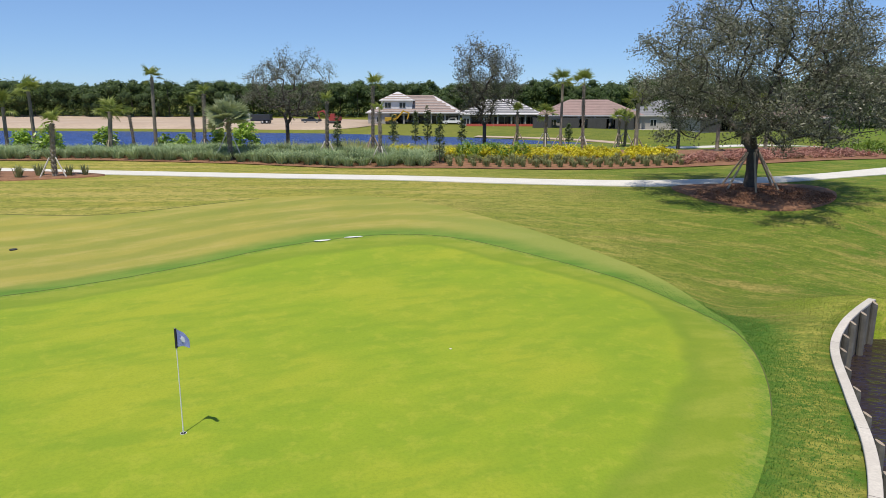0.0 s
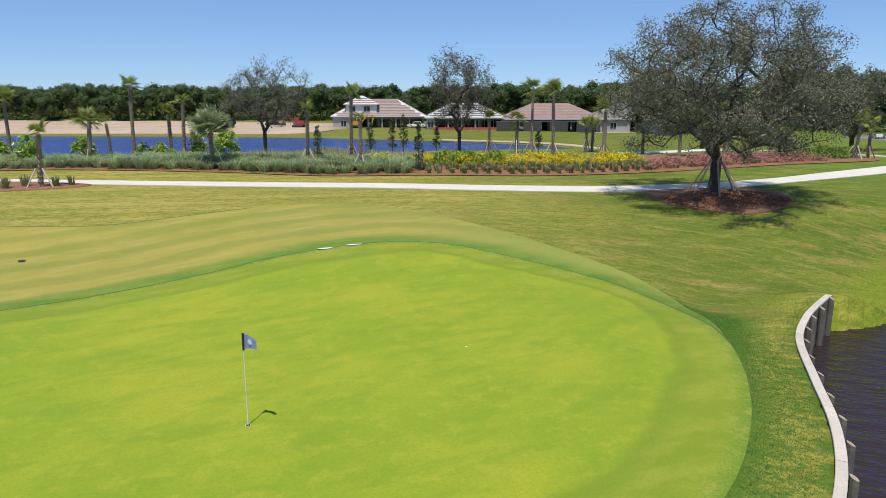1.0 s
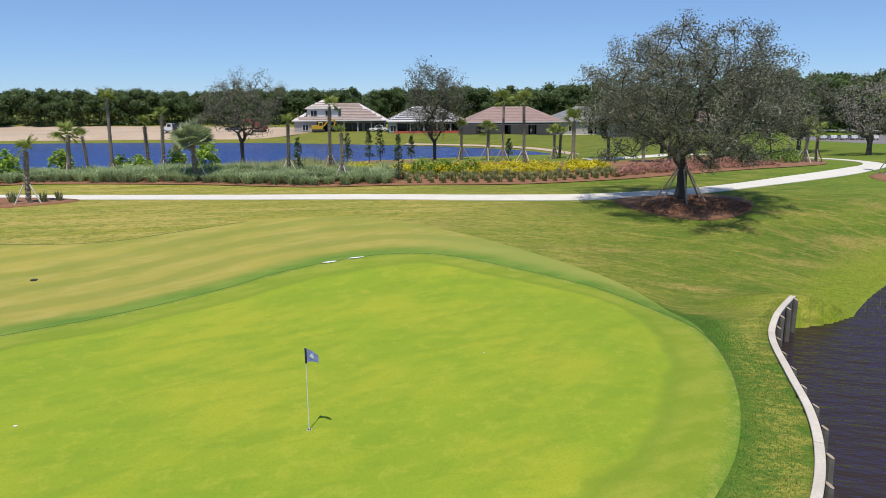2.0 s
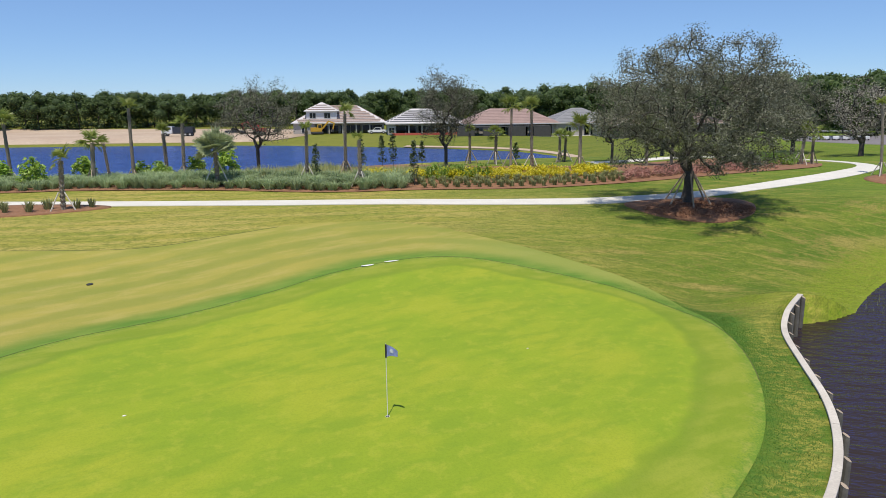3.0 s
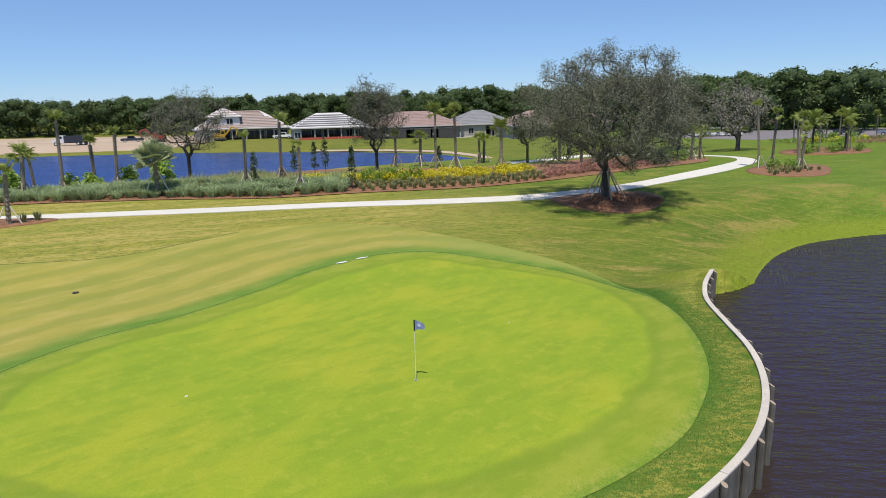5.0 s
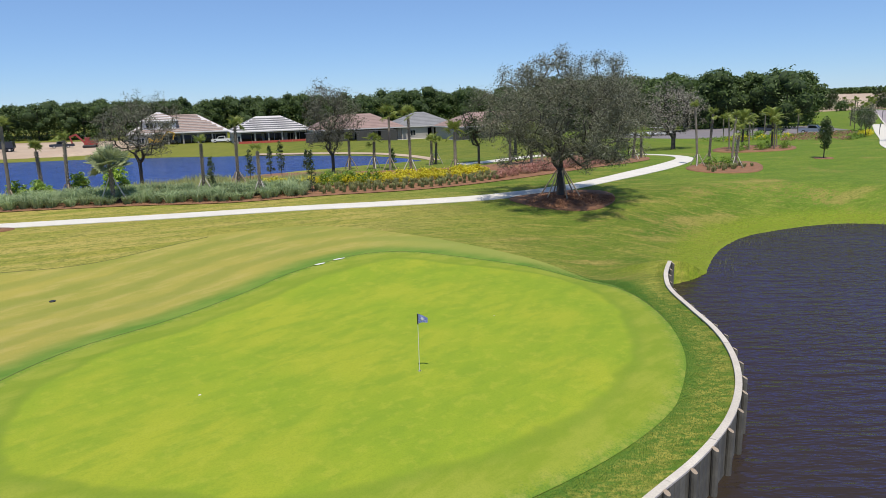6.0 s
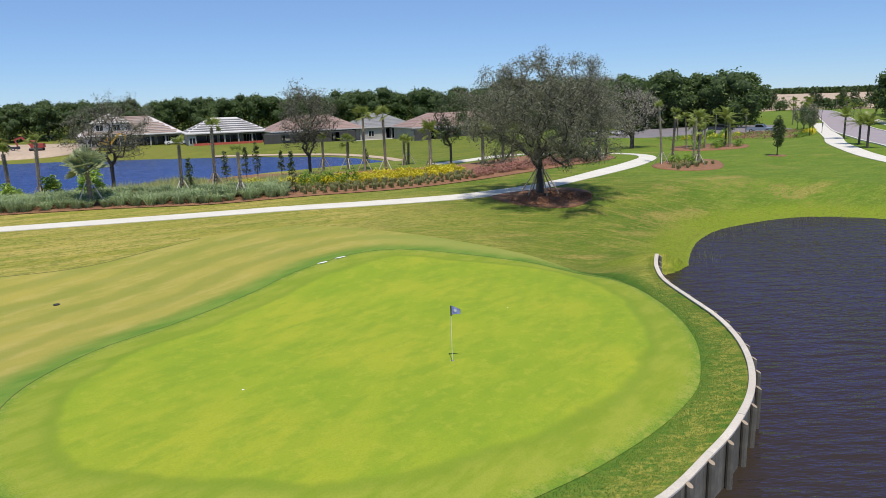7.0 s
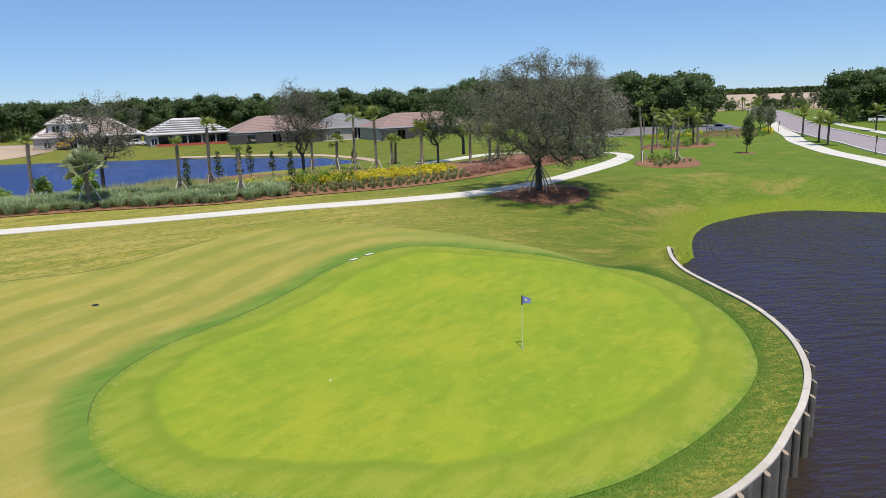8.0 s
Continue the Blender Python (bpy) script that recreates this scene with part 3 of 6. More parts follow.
def bed_sheet():
    pick = lambda L: L[np.linspace(0, len(L) - 1, 160).astype(int)]
    a, b = pick(BEDF), pick(BEDB)
    rows = 14
    P = np.concatenate([a + (b - a) * s for s in np.linspace(0, 1, rows)])
    z = ground(P[:, 0], P[:, 1]) + 0.06
    me = mesh_from("planting_bed", np.column_stack([P, z]), [(i * 160 + k, i * 160 + k + 1, (i + 1) * 160 + k + 1, (i + 1) * 160 + k) for i in range(rows - 1) for k in range(159)], M_MULCH, True)
    tagged(new("planting_bed", me), "long bed of red-brown mulch between path and lake", "mulch bed", kind="structure")


bed_sheet()
patch("oak_mulch", [(13.6, 44.6), (13.9, 41.6), (15.5, 39.6), (18.2, 38.6), (21.2, 40.2), (22.8, 43.0), (22.0, 45.2), (18.5, 45.7)], 0.08, M_MULCH, "low mound of red-brown mulch under the oak", "mulch bed", 14, mound=0.22)
patch("palm_mulch", [(-40, 48.5), (-33, 50.4), (-28.0, 50.0), (-24.6, 48.3), (-28.4, 46.0), (-34, 45.0), (-40, 45.5)], 0.07, M_MULCH, "small mulch bed by the path", "mulch bed")
patch("island_mulch", [(40.6, 55.0), (41.2, 50.8), (46.0, 50.4), (51.2, 54.4), (54.6, 59.4), (52.0, 61.2), (46.6, 59.2)], 0.07, M_MULCH, "mulch island planted with palms", "mulch bed")
patch("far_sand", [(-330, 206), (-140, 196), (-70, 191), (-32, 186), (-22, 196), (-24, 215), (-32, 245), (-120, 262), (-330, 285)], 0.10, M_SAND, "bare graded sand of a building site", "bare soil", 16)

# ---- timber bulkhead along the pond ----
def along(line, step):
    seg = np.linalg.norm(np.diff(line, axis=0), axis=1)
    s = np.concatenate([[0], np.cumsum(seg)])
    at = np.arange(0, s[-1], step)
    return np.stack([np.interp(at, s, line[:, 0]), np.interp(at, s, line[:, 1])], 1)


def bulkhead():
    rng = random.Random(3)
    wall = thing("retaining_wall", 0, 0, 0, "curved timber retaining wall with a bleached cap and weathered posts in the pond", "retaining wall")
    fine = along(WALL, 0.25)
    d = np.gradient(fine, axis=0)
    d /= np.linalg.norm(d, axis=1)[:, None]
    out = np.stack([-d[:, 1], d[:, 0]], 1)
    probe = fine + out * 0.5
    out *= np.where(inside(POND, probe[:, 0], probe[:, 1]), 1, -1)[:, None]
    n = len(fine)
    for a in range(0, n - 1, 12):
        b = min(a + 12, n - 1)
        bm = bmesh.new()
        rows = []
        dz = rng.uniform(-0.008, 0.008)
        for k in range(a, b + 1):
            p, o = fine[k], out[k]
            q = p if k < b else p - d[k] * 0.012
            rows.append([bm.verts.new((*(q + o * w), z)) for w, z in ((-0.125, CAP_Z - 0.07 + dz), (-0.125, CAP_Z - 0.012 + dz), (-0.113, CAP_Z + dz), (0.103, CAP_Z + dz), (0.115, CAP_Z - 0.012 + dz), (0.115, CAP_Z - 0.07 + dz))])
        for r, s in zip(rows, rows[1:]):
            for k in range(6):
                bm.faces.new((r[k], r[(k + 1) % 6], s[(k + 1) % 6], s[k]))
        bm.faces.new(rows[0])
        bm.faces.new(rows[-1][::-1])
        bmesh.ops.recalc_face_normals(bm, faces=bm.faces[:])
        part("cap_board", bm, M_CAP, wall)
    plank = bmesh.new()
    box(plank, -0.143, 0.143, -0.03, 0.03, WATER - 0.9, CAP_Z - 0.072, 0.008)
    plank_me = bpy.data.meshes.new("plank")
    plank.to_mesh(plank_me)
    plank.free()
    plank_me.materials.append(M_PILE)
    pts = along(WALL, 0.30)
    dd = np.gradient(pts, axis=0)
    side = np.stack([-dd[:, 1], dd[:, 0]], 1) / np.linalg.norm(dd, axis=1)[:, None]
    probe = pts + side * 0.5
    pts = pts + side * np.where(inside(POND, probe[:, 0], probe[:, 1]), 0.085, -0.085)[:, None]
    for p, g in zip(pts[:190], dd):
        ob = part("plank", plank_me, None, wall)
        ob.matrix_basis = pose(p[0], p[1], rng.uniform(-0.006, 0.0), 0, 0, math.degrees(math.atan2(g[1], g[0])) + rng.uniform(-2, 2))
    v, f = tube([(0, 0, WATER - 1.2), (0, 0, CAP_Z - 0.16), (0.0, 0, CAP_Z - 0.03)], [0.115, 0.105, 0.098], 9)
    v = [Vector(q) for q in v]
    for q in v:
        if q.z > CAP_Z - 0.2:
            q.z += q.y * 0.55
    post_me = mesh_from("post", v, f, M_PILE)
    post_me.materials.append(M_STAKE)
    post_me.polygons[len(f) - 2].material_index = 1
    pi = np.arange(2, n - 1, 6)
    for k in pi[:40]:
        p, o = fine[k], out[k]
        q = p + o * 0.225
        ang = math.degrees(math.atan2(o[1], o[0])) + 90
        ob = part("post", post_me, None, wall)
        ob.matrix_basis = pose(q[0], q[1], rng.uniform(-0.05, 0.02), rng.uniform(-1.5, 1.5), rng.uniform(-1.5, 1.5), ang)


bulkhead()


# ---- flagstick and hole ----
M_WHITE = plain("white_paint", (0.80, 0.80, 0.78), (0.74, 0.74, 0.72), 5, 30, 0.4, 0.05)
M_FLAG = plain("blue_cloth", (0.40, 0.45, 0.84), (0.46, 0.51, 0.86), 6, 60, 0.8, 0.1)
M_BLACK = plain("black_rubber", (0.02, 0.02, 0.022), (0.03, 0.03, 0.032), 5, 30, 0.6, 0.1)
M_EMBLEM = plain("white_print", (0.62, 0.64, 0.72), (0.55, 0.57, 0.68), 6, 40, 0.7, 0.0)


def flagstick():
    x, y = -5.37, 12.6
    st = thing("flagstick", x, y, gz(x, y) + 0.04, "white golf flagstick with a small blue flag standing in the hole", "flagstick")
    v, f = tube([(0, 0, -0.08), (0, 0, 0.9), (0, 0, 2.16)], [0.013, 0.011, 0.009], 8)
    part("pole", mesh_from("pole", v, f, M_WHITE), None, st)
    v, f = tube([(0, 0, 1.76), (0, 0, 2.15)], [0.024, 0.024], 8)
    part("flag_sleeve", mesh_from("flag_sleeve", v, f, M_BLACK), None, st, "black sleeve")
    bm = bmesh.new()
    rows = []
    for i in range(11):
        s = i / 10
        wave = 0.055 * math.sin(s * 5.0) * s
        lo, hi = 1.78 + 0.09 * s, 2.14 - 0.10 * s
        rows.append([bm.verts.new((0.02 + 0.30 * s, -0.10 * s + wave + 0.01 * math.sin(7 * s + 3 * t), lo + (hi - lo) * t - 0.05 * s * s)) for t in (0, 0.33, 0.66, 1)])
    for a, b in zip(rows, rows[1:]):
        for k in range(3):
            bm.faces.new((a[k], b[k], b[k + 1], a[k + 1]))
    bmesh.ops.solidify(bm, geom=bm.faces[:], thickness=0.004)
    cloth = part("flag", bm, M_FLAG, st, "blue cloth flag with a pale emblem")
    for side in (1, -1):
        bm = bmesh.new()
        rows = []
        for i in range(7):
            a = 2 * math.pi * i / 6
            s, u = 0.45 + 0.20 * math.cos(a), 0.5 + 0.24 * math.sin(a)
            wave = 0.055 * math.sin(s * 5.0) * s
            lo, hi = 1.78 + 0.09 * s, 2.14 - 0.10 * s
            rows.append((0.02 + 0.30 * s, -0.10 * s + wave + side * 0.012, lo + (hi - lo) * u - 0.05 * s * s))
        bm.faces.new([bm.verts.new(q) for q in rows[:6]])
        part("emblem", bm, M_EMBLEM, cloth)
    cup = thing("golf_hole", x, y, gz(x, y) + 0.047, "round hole with a white rim in the putting green", "golf hole")
    # No cavity is cut: a flat black disc carries the hole's shade.
    bm = bmesh.new()
    bmesh.ops.create_circle(bm, cap_ends=True, radius=0.054, segments=20)
    part("hole_shade_disc", bm, M_BLACK, cup, "flat black disc in place of the hole's shaded inside")
    v = []
    for r in (0.054, 0.064):
        v += [(r * math.cos(a), r * math.sin(a), 0.003) for a in np.linspace(0, 2 * math.pi, 20, endpoint=False)]
    part("rim", mesh_from("rim", v, [(k, (k + 1) % 20, 20 + (k + 1) % 20, 20 + k) for k in range(20)], M_WHITE), None, cup, "white rim")


flagstick()


def turf_marks():
    for x, y, w, l, turn in ((-5.8, 29.3, 0.22, 0.75, 24), (-4.55, 29.9, 0.18, 0.85, 20)):
        bm = bmesh.new()
        bmesh.ops.create_icosphere(bm, subdivisions=2, radius=1.0, matrix=Matrix.Diagonal((l / 2, w / 2, 0.02, 1)))
        for q in bm.verts:
            q.co.x += 0.06 * noise.noise(q.co * 7)
            q.co.y += 0.05 * noise.noise(q.co * 9)
        ob = part("sand_mark", bm, M_WHITE, None)
        ob.matrix_basis = pose(x, y, gz(x, y) + 0.055, 0, 0, turn)
        tagged(ob, "small streak of spilled white sand on the turf edge", "sand", "sand marks")
    for x, y, r in ((-12.85, 13.7, 0.035), (-0.2, 17.5, 0.025)):
        bm = bmesh.new()
        bmesh.ops.create_icosphere(bm, subdivisions=2, radius=r, matrix=Matrix.Diagonal((1.6, 1, 0.5, 1)))
        ob = part("ball_marker", bm, M_WHITE, None)
        ob.matrix_basis = pose(x, y, gz(x, y) + 0.055, 0, 0, 15)
        tagged(ob, "tiny white chip lying on the putting green", "marker", "white chips")
    x, y = -19.66, 29.95
    v, f = tube([(0, 0, -0.1), (0, 0, 0.03), (0, 0, 0.04)], [0.16, 0.16, 0.14], 14)
    ob = part("valve_cover", mesh_from("valve_cover", v, f, M_BLACK), None, None)
    ob.matrix_basis = pose(x, y, gz(x, y) + 0.02)
    tagged(ob, "dark round irrigation cover set in the turf", "valve cover")


turf_marks()


# ---- trees ----
def leaf_cloud(centres, spread, per, size, rng, flat=0.8, up=0.25):
    """Many small rhombic leaves scattered round centres: vertices and faces."""
    C = np.repeat(np.asarray(centres, float), per, 0)
    n = len(C)
    off = rng.normal(0, 1, (n, 3))
    off *= (rng.uniform(0, 1, (n, 1)) ** 0.45) * 1.75 / np.linalg.norm(off, axis=1)[:, None]
    C = C + off * np.array([spread, spread, spread * flat])
    nrm = rng.normal(0, 1, (n, 3))
    nrm[:, 2] = np.abs(nrm[:, 2]) + up
    nrm /= np.linalg.norm(nrm, axis=1)[:, None]
    a = rng.normal(0, 1, (n, 3))
    a -= (a * nrm).sum(1)[:, None] * nrm
    a /= np.linalg.norm(a, axis=1)[:, None]
    b = np.cross(nrm, a)
    s = size * rng.uniform(0.6, 1.35, (n, 1))
    V = np.stack([C - a * s, C - b * s * 0.42 + nrm * s * 0.08, C + a * s, C + b * s * 0.42 + nrm * s * 0.08], 1).reshape(-1, 3)
    return V, np.arange(4 * n).reshape(-1, 4)


def grown(rng, base_h, centre, radii, count, r_trunk, hollow=0.35, lump=0.25):
    """Branch nodes grown towards points scattered in an uneven crown: places, parents, radii."""
    pts = []
    ph = rng.uniform(0, 6.28, 6)
    while len(pts) < count:
        u = rng.normal(0, 1, 3)
        u /= np.linalg.norm(u)
        az = math.atan2(u[1], u[0])
        k = 1 + lump * (0.5 * math.sin(3 * az + ph[0] + 2 * u[2]) + 0.35 * math.sin(5 * az + ph[1] - 3 * u[2]) + 0.4 * math.sin(4 * u[2] + ph[2] + az))
        r = k * rng.uniform(hollow, 1.0) ** 0.55
        p = np.array(centre) + u * r * np.array(radii)
        if p[2] < base_h + 0.9 - 1.0 * min(1.0, np.hypot(p[0], p[1]) / radii[0]) + 0.15 * rng.normal():
            continue
        pts.append(p)
    top = np.array((0, 0, base_h))
    pts.sort(key=lambda p: np.linalg.norm(p - top))
    node, par = [np.array((0, 0, -0.15)), np.array((0, 0, base_h * 0.5)), top], [-1, 0, 1]
    for p in pts:
        N = np.array(node)
        d = np.linalg.norm(N - p, axis=1) + 0.25 * np.linalg.norm(N - top, axis=1)
        d[:2] += 99
        j = int(np.argmin(d))
        mid = (N[j] + p) / 2 + rng.normal(0, 0.09, 3) * np.linalg.norm(p - N[j]) + np.array((0, 0, 0.05 * np.linalg.norm(p - N[j])))
        node.append(mid)
        par.append(j)
        node.append(p)
        par.append(len(node) - 2)
    n = len(node)
    area = np.zeros(n)
    kids = np.zeros(n, int)
    for i in range(n - 1, 0, -1):
        if area[i] == 0:
            area[i] = 1.0
        area[par[i]] += area[i]
        kids[par[i]] += 1
    rad = r_trunk * (area / area[0]) ** 0.45
    return np.array(node), par, rad, kids


def tree(name, x, y, height, crown_c, crown_r, trunk_h, r_trunk, count, per, leaf, material, label, seed, spread=0.55, bare=0.0, hollow=0.35, lump=0.25, group="landscape trees", at=None):
    rng = np.random.default_rng(seed)
    fall = bank_fall(x, y)
    crown_c, trunk_h = (crown_c[0], crown_c[1], crown_c[2] + fall), trunk_h + fall
    N, par, rad, kids = grown(rng, trunk_h, crown_c, crown_r, count, r_trunk, hollow, lump)
    root = thing(name, x, y, gz(x, y) if at is None else at, label, "tree", group)
    V, F = [], []
    for i in range(2, len(N)):
        j = par[i]
        if rad[i] < 0.004:
            continue
        if i == 2:
            v, f = tube([(0, 0, -0.2), (0, 0, 0.15), tuple(N[1]), tuple(N[2])], [r_trunk * 1.45, r_trunk * 1.12, r_trunk * 0.96, max(rad[2], r_trunk * 0.8)], 10)
        else:
            r0 = min(rad[j], rad[i] * 1.5)
            v, f = tube([N[j], N[i]], [r0, rad[i]], 6 if rad[i] > 0.05 else 4)
            f = f[:-2]
        o = len(V)
        V += v
        F += [tuple(k + o for k in q) for q in f]
    part("trunk", mesh_from("trunk", V, F, M_BARK, True), None, root, "dark grey-brown trunk and bare limbs")
    tips = N[[i for i in range(3, len(N)) if rng.uniform() > bare]]
    LV, LF = leaf_cloud(tips, spread, per, leaf, rng)
    part("crown", mesh_from("crown", LV, LF, material), None, root, "open crown of small leaves")
    return root


def mulch_chips():
    """Loose bark lying over the oak's mound."""
    rng = np.random.default_rng(19)
    n = 9000
    r, a = np.sqrt(rng.uniform(0, 1, n)), rng.uniform(0, 6.283, n)
    x, y = 18.1 + 4.1 * r * np.cos(a), 42.2 + 3.0 * r * np.sin(a)
    z = ground(x, y) + 0.10 + 0.21 * (1 - r ** 2) * rng.uniform(0.7, 1.25, n)
    V, F = leaf_cloud(np.stack([x, y, z], 1), 0.02, 1, 0.075, rng, 0.5, 0.3)
    tagged(new("mulch_chips", mesh_from("mulch_chips", V, F, M_CHIPS)), "loose red-brown bark chips under the oak", "mulch", kind="stuff")


mulch_chips()


def braces(root, n, reach, height, turn0, r=0.05, meet=0.22, material=None):
    for k in range(n):
        a = radians(turn0 + 360 * k / n)
        c, s = math.cos(a), math.sin(a)
        x, y = reach * c, reach * s
        foot = gz(root.location.x + x, root.location.y + y) - root.location.z
        part("brace", pole_mesh("brace", (x, y, foot - 0.1), (meet * c, meet * s, height), r, r * 0.9, material or M_STAKE), None, root, "slanting timber brace")


oak = tree("oak_tree", 17.8, 43.2, 12.2, (-0.3, -1.5, 7.1), (7.5, 7.3, 5.3), 2.6, 0.34, 900, 52, 0.074, M_OAK, "large grey-green oak in a mulch ring, propped by timber braces", 11, 0.40, 0.03, 0.2, 0.17)
braces(oak, 6, 1.9, 2.4, 20, 0.065, 0.36)
t2 = tree("oak_tree", 2.3, 64.0, 9.8, (0.0, 0.0, 6.4), (3.1, 3.0, 3.6), 2.4, 0.17, 280, 26, 0.082, M_OAK, "slim grey-green young oak in the planting bed", 12, 0.36, 0.08, 0.25, 0.25)
t3 = tree("oak_tree", -16.8, 69.5, 9.0, (0.2, 0.0, 5.9), (4.5, 4.0, 3.1), 2.3, 0.19, 290, 22, 0.082, M_OAK, "thin-leaved young oak with spreading limbs by the lake", 13, 0.36, 0.10, 0.25, 0.28)
t4 = tree("oak_tree", 21.2, 69.0, 8.0, (0.0, 0.0, 5.5), (2.4, 2.4, 3.3), 2.2, 0.15, 120, 18, 0.13, M_OAKG, "small dark-leaved oak behind the bed", 14, 0.36, 0.05)
tree("oak_tree", 64.0, 103.0, 12.0, (0, 0, 7.2), (5.2, 5.0, 5.2), 2.2, 0.34, 260, 22, 0.16, M_OAK, "tall grey-green oak on the lawn behind the bed", 16, 0.50, 0.05)
tree("oak_tree", 33.0, 83.0, 9.0, (0, 0, 5.8), (3.6, 3.4, 3.6), 2.0, 0.22, 170, 20, 0.13, M_OAKG, "dark green young oak on the lawn near the lake", 17, 0.45, 0.05)
t5 = tree("oak_tree", 66.6, 90.3, 9.5, (0, 0, 6.4), (5.0, 4.8, 4.4), 1.9, 0.36, 420, 13, 0.12, M_GREYTWIG, "grey sparse oak with a dense mesh of twigs on the lawn", 15, 0.42, 0.35)


# ---- palms ----
def fan_leaf(name, material, stalk, reach, blades, droop, seed, open_deg=230, wide=1.0):
    """One palm fan: a stalk and narrow folded blades."""
    rng = random.Random(seed)
    V, F = [], []
    v, f = tube([(0, 0, 0), (stalk * 0.55, 0, 0.05), (stalk, 0, 0.0)], [0.022, 0.015, 0.012], 4)
    V += v
    F += f
    for k in range(blades):
        a = radians(-open_deg / 2 + open_deg * (k + 0.5) / blades)
        L = reach * (0.72 + 0.28 * math.cos(a * 0.62)) * rng.uniform(0.9, 1.05)
        w = (0.045 * reach / 0.9 + 0.012) * wide
        c, s = math.cos(a), math.sin(a)
        up = 0.10 * reach * abs(math.sin(a))
        dz = -droop * L * rng.uniform(0.7, 1.2)
        o = len(V)
        for (r, ww, z) in ((0.02, 0.3, 0.0), (0.55, 1.0, up * 0.7 - 0.05 * L), (1.0, 0.12, up + dz)):
            V.append((stalk + L * r * c - w * ww * s, L * r * s + w * ww * c, z + 0.02 * reach))
            V.append((stalk + L * r * c, L * r * s, z - 0.01))
            V.append((stalk + L * r * c + w * ww * s, L * r * s - w * ww * c, z + 0.02 * reach))
        for i in (0, 3):
            F += [(o + i, o + i + 1, o + i + 4, o + i + 3), (o + i + 1, o + i + 2, o + i + 5, o + i + 4)]
    return mesh_from(name, V, F, material)


FANS = [fan_leaf("frond", M_FROND, 0.62, 0.72, 15, 0.30, 1), fan_leaf("frond", M_FROND, 0.50, 0.62, 13, 0.45, 2, 200)]
SILVER = [fan_leaf("frond", M_SILVER, 0.85, 1.0, 20, 0.08, 3, 280, 2.0)]


def trunk_mesh(h, r, lean, seed, boots=True):
    rng = random.Random(seed)
    n = max(6, int(h / (0.16 if boots else 0.35)))
    pts = [(lean[0] * (k / n) ** 1.4, lean[1] * (k / n) ** 1.4, -0.15 + (h + 0.15) * k / n) for k in range(n + 1)]
    rr = [r * (1.18 if k == 0 else 1.0) * (1 + (0.16 if boots else 0.05) * (1 if k % 2 else -0.6)) * (1 - 0.12 * k / n) * rng.uniform(0.96, 1.04) for k in range(n + 1)]
    v, f = tube(pts, rr, 9)
    if boots:
        for k in range(2, n):
            p = Vector(pts[k])
            for j in range(4):
                a = 2.4 * k + j * math.pi / 2 + rng.uniform(-0.2, 0.2)
                c, s = math.cos(a), math.sin(a)
                o = len(v)
                q = p + Vector((c, s, 0)) * r * 0.95
                t = Vector((-s, c, 0)) * 0.05
                tip = p + Vector((c, s, 0)) * r * rng.uniform(1.45, 1.75) + Vector((0, 0, 0.15))
                v += [q + t, q - t, q - t * 0.5 + (tip - q), q + t * 0.5 + (tip - q), q + Vector((0, 0, 0.12))]
                f += [(o, o + 1, o + 2, o + 3), (o + 1, o + 4, o + 2), (o + 4, o, o + 3), (o + 4, o + 3, o + 2)]
    return mesh_from("trunk", v, f, M_PTRUNK, False)


def sabal(x, y, total, seed, lean=(0, 0), fronds=13, brace=3, r=0.16, size=1.0, boots=True, upright=0.5, label="", group="sabal palms", brace_h=1.3):
    rng = random.Random(seed)
    z = gz(x, y) + 0.05
    root = thing("sabal_palm", x, y, z, label or ("cabbage palm with trimmed green fronds" + (", propped by timber braces" if brace else " and a rough trunk")), "palm tree", group, 0)
    h = total - 0.75 * size + bank_fall(x, y)
    part("trunk", trunk_mesh(h, r * (0.74 if boots else 0.86), lean, seed, boots), None, root, "rough grey-brown trunk")
    for k in range(fronds):
        me = FANS[rng.randrange(2)]
        ob = part("frond", me, None, root)
        e = rng.uniform(-30, 85) if rng.random() > upright else rng.uniform(45, 88)
        s = size * rng.uniform(1.05, 1.45)
        ob.matrix_basis = Matrix.Translation((lean[0], lean[1], h + rng.uniform(-0.15, 0.08))) @ pose(0, 0, 0, 0, -e, k * 137.5 + rng.uniform(-15, 15)) @ pose(0, 0, 0, rng.uniform(-40, 40)) @ Matrix.Diagonal((s, s, s, 1))
    if brace:
        braces(root, brace, 1.0, brace_h, rng.uniform(0, 120), 0.055, r + 0.02, M_CAP if seed % 2 else M_STAKE)
    return root


def bismarck(x, y):
    rng = random.Random(5)
    root = thing("silver_fan_palm", x, y, gz(x, y) + 0.05, "stout silver fan palm with broad stiff leaves, propped by timber braces", "palm tree")
    part("trunk", trunk_mesh(3.3, 0.17, (0, 0), 5), None, root, "rough short trunk")
    for k in range(26):
        e = 82 - k * 3.9 + rng.uniform(-8, 8)
        s = rng.uniform(0.95, 1.15)
        ob = part("frond", SILVER[0], None, root)
        ob.matrix_basis = Matrix.Translation((0, 0, 3.2)) @ pose(0, 0, 0, 0, -e, k * 137.5) @ pose(0, 0, 0, rng.uniform(-60, 60)) @ Matrix.Diagonal((s, s, s, 1))
    braces(root, 3, 1.4, 2.2, 215, 0.06, 0.18, M_CAP)


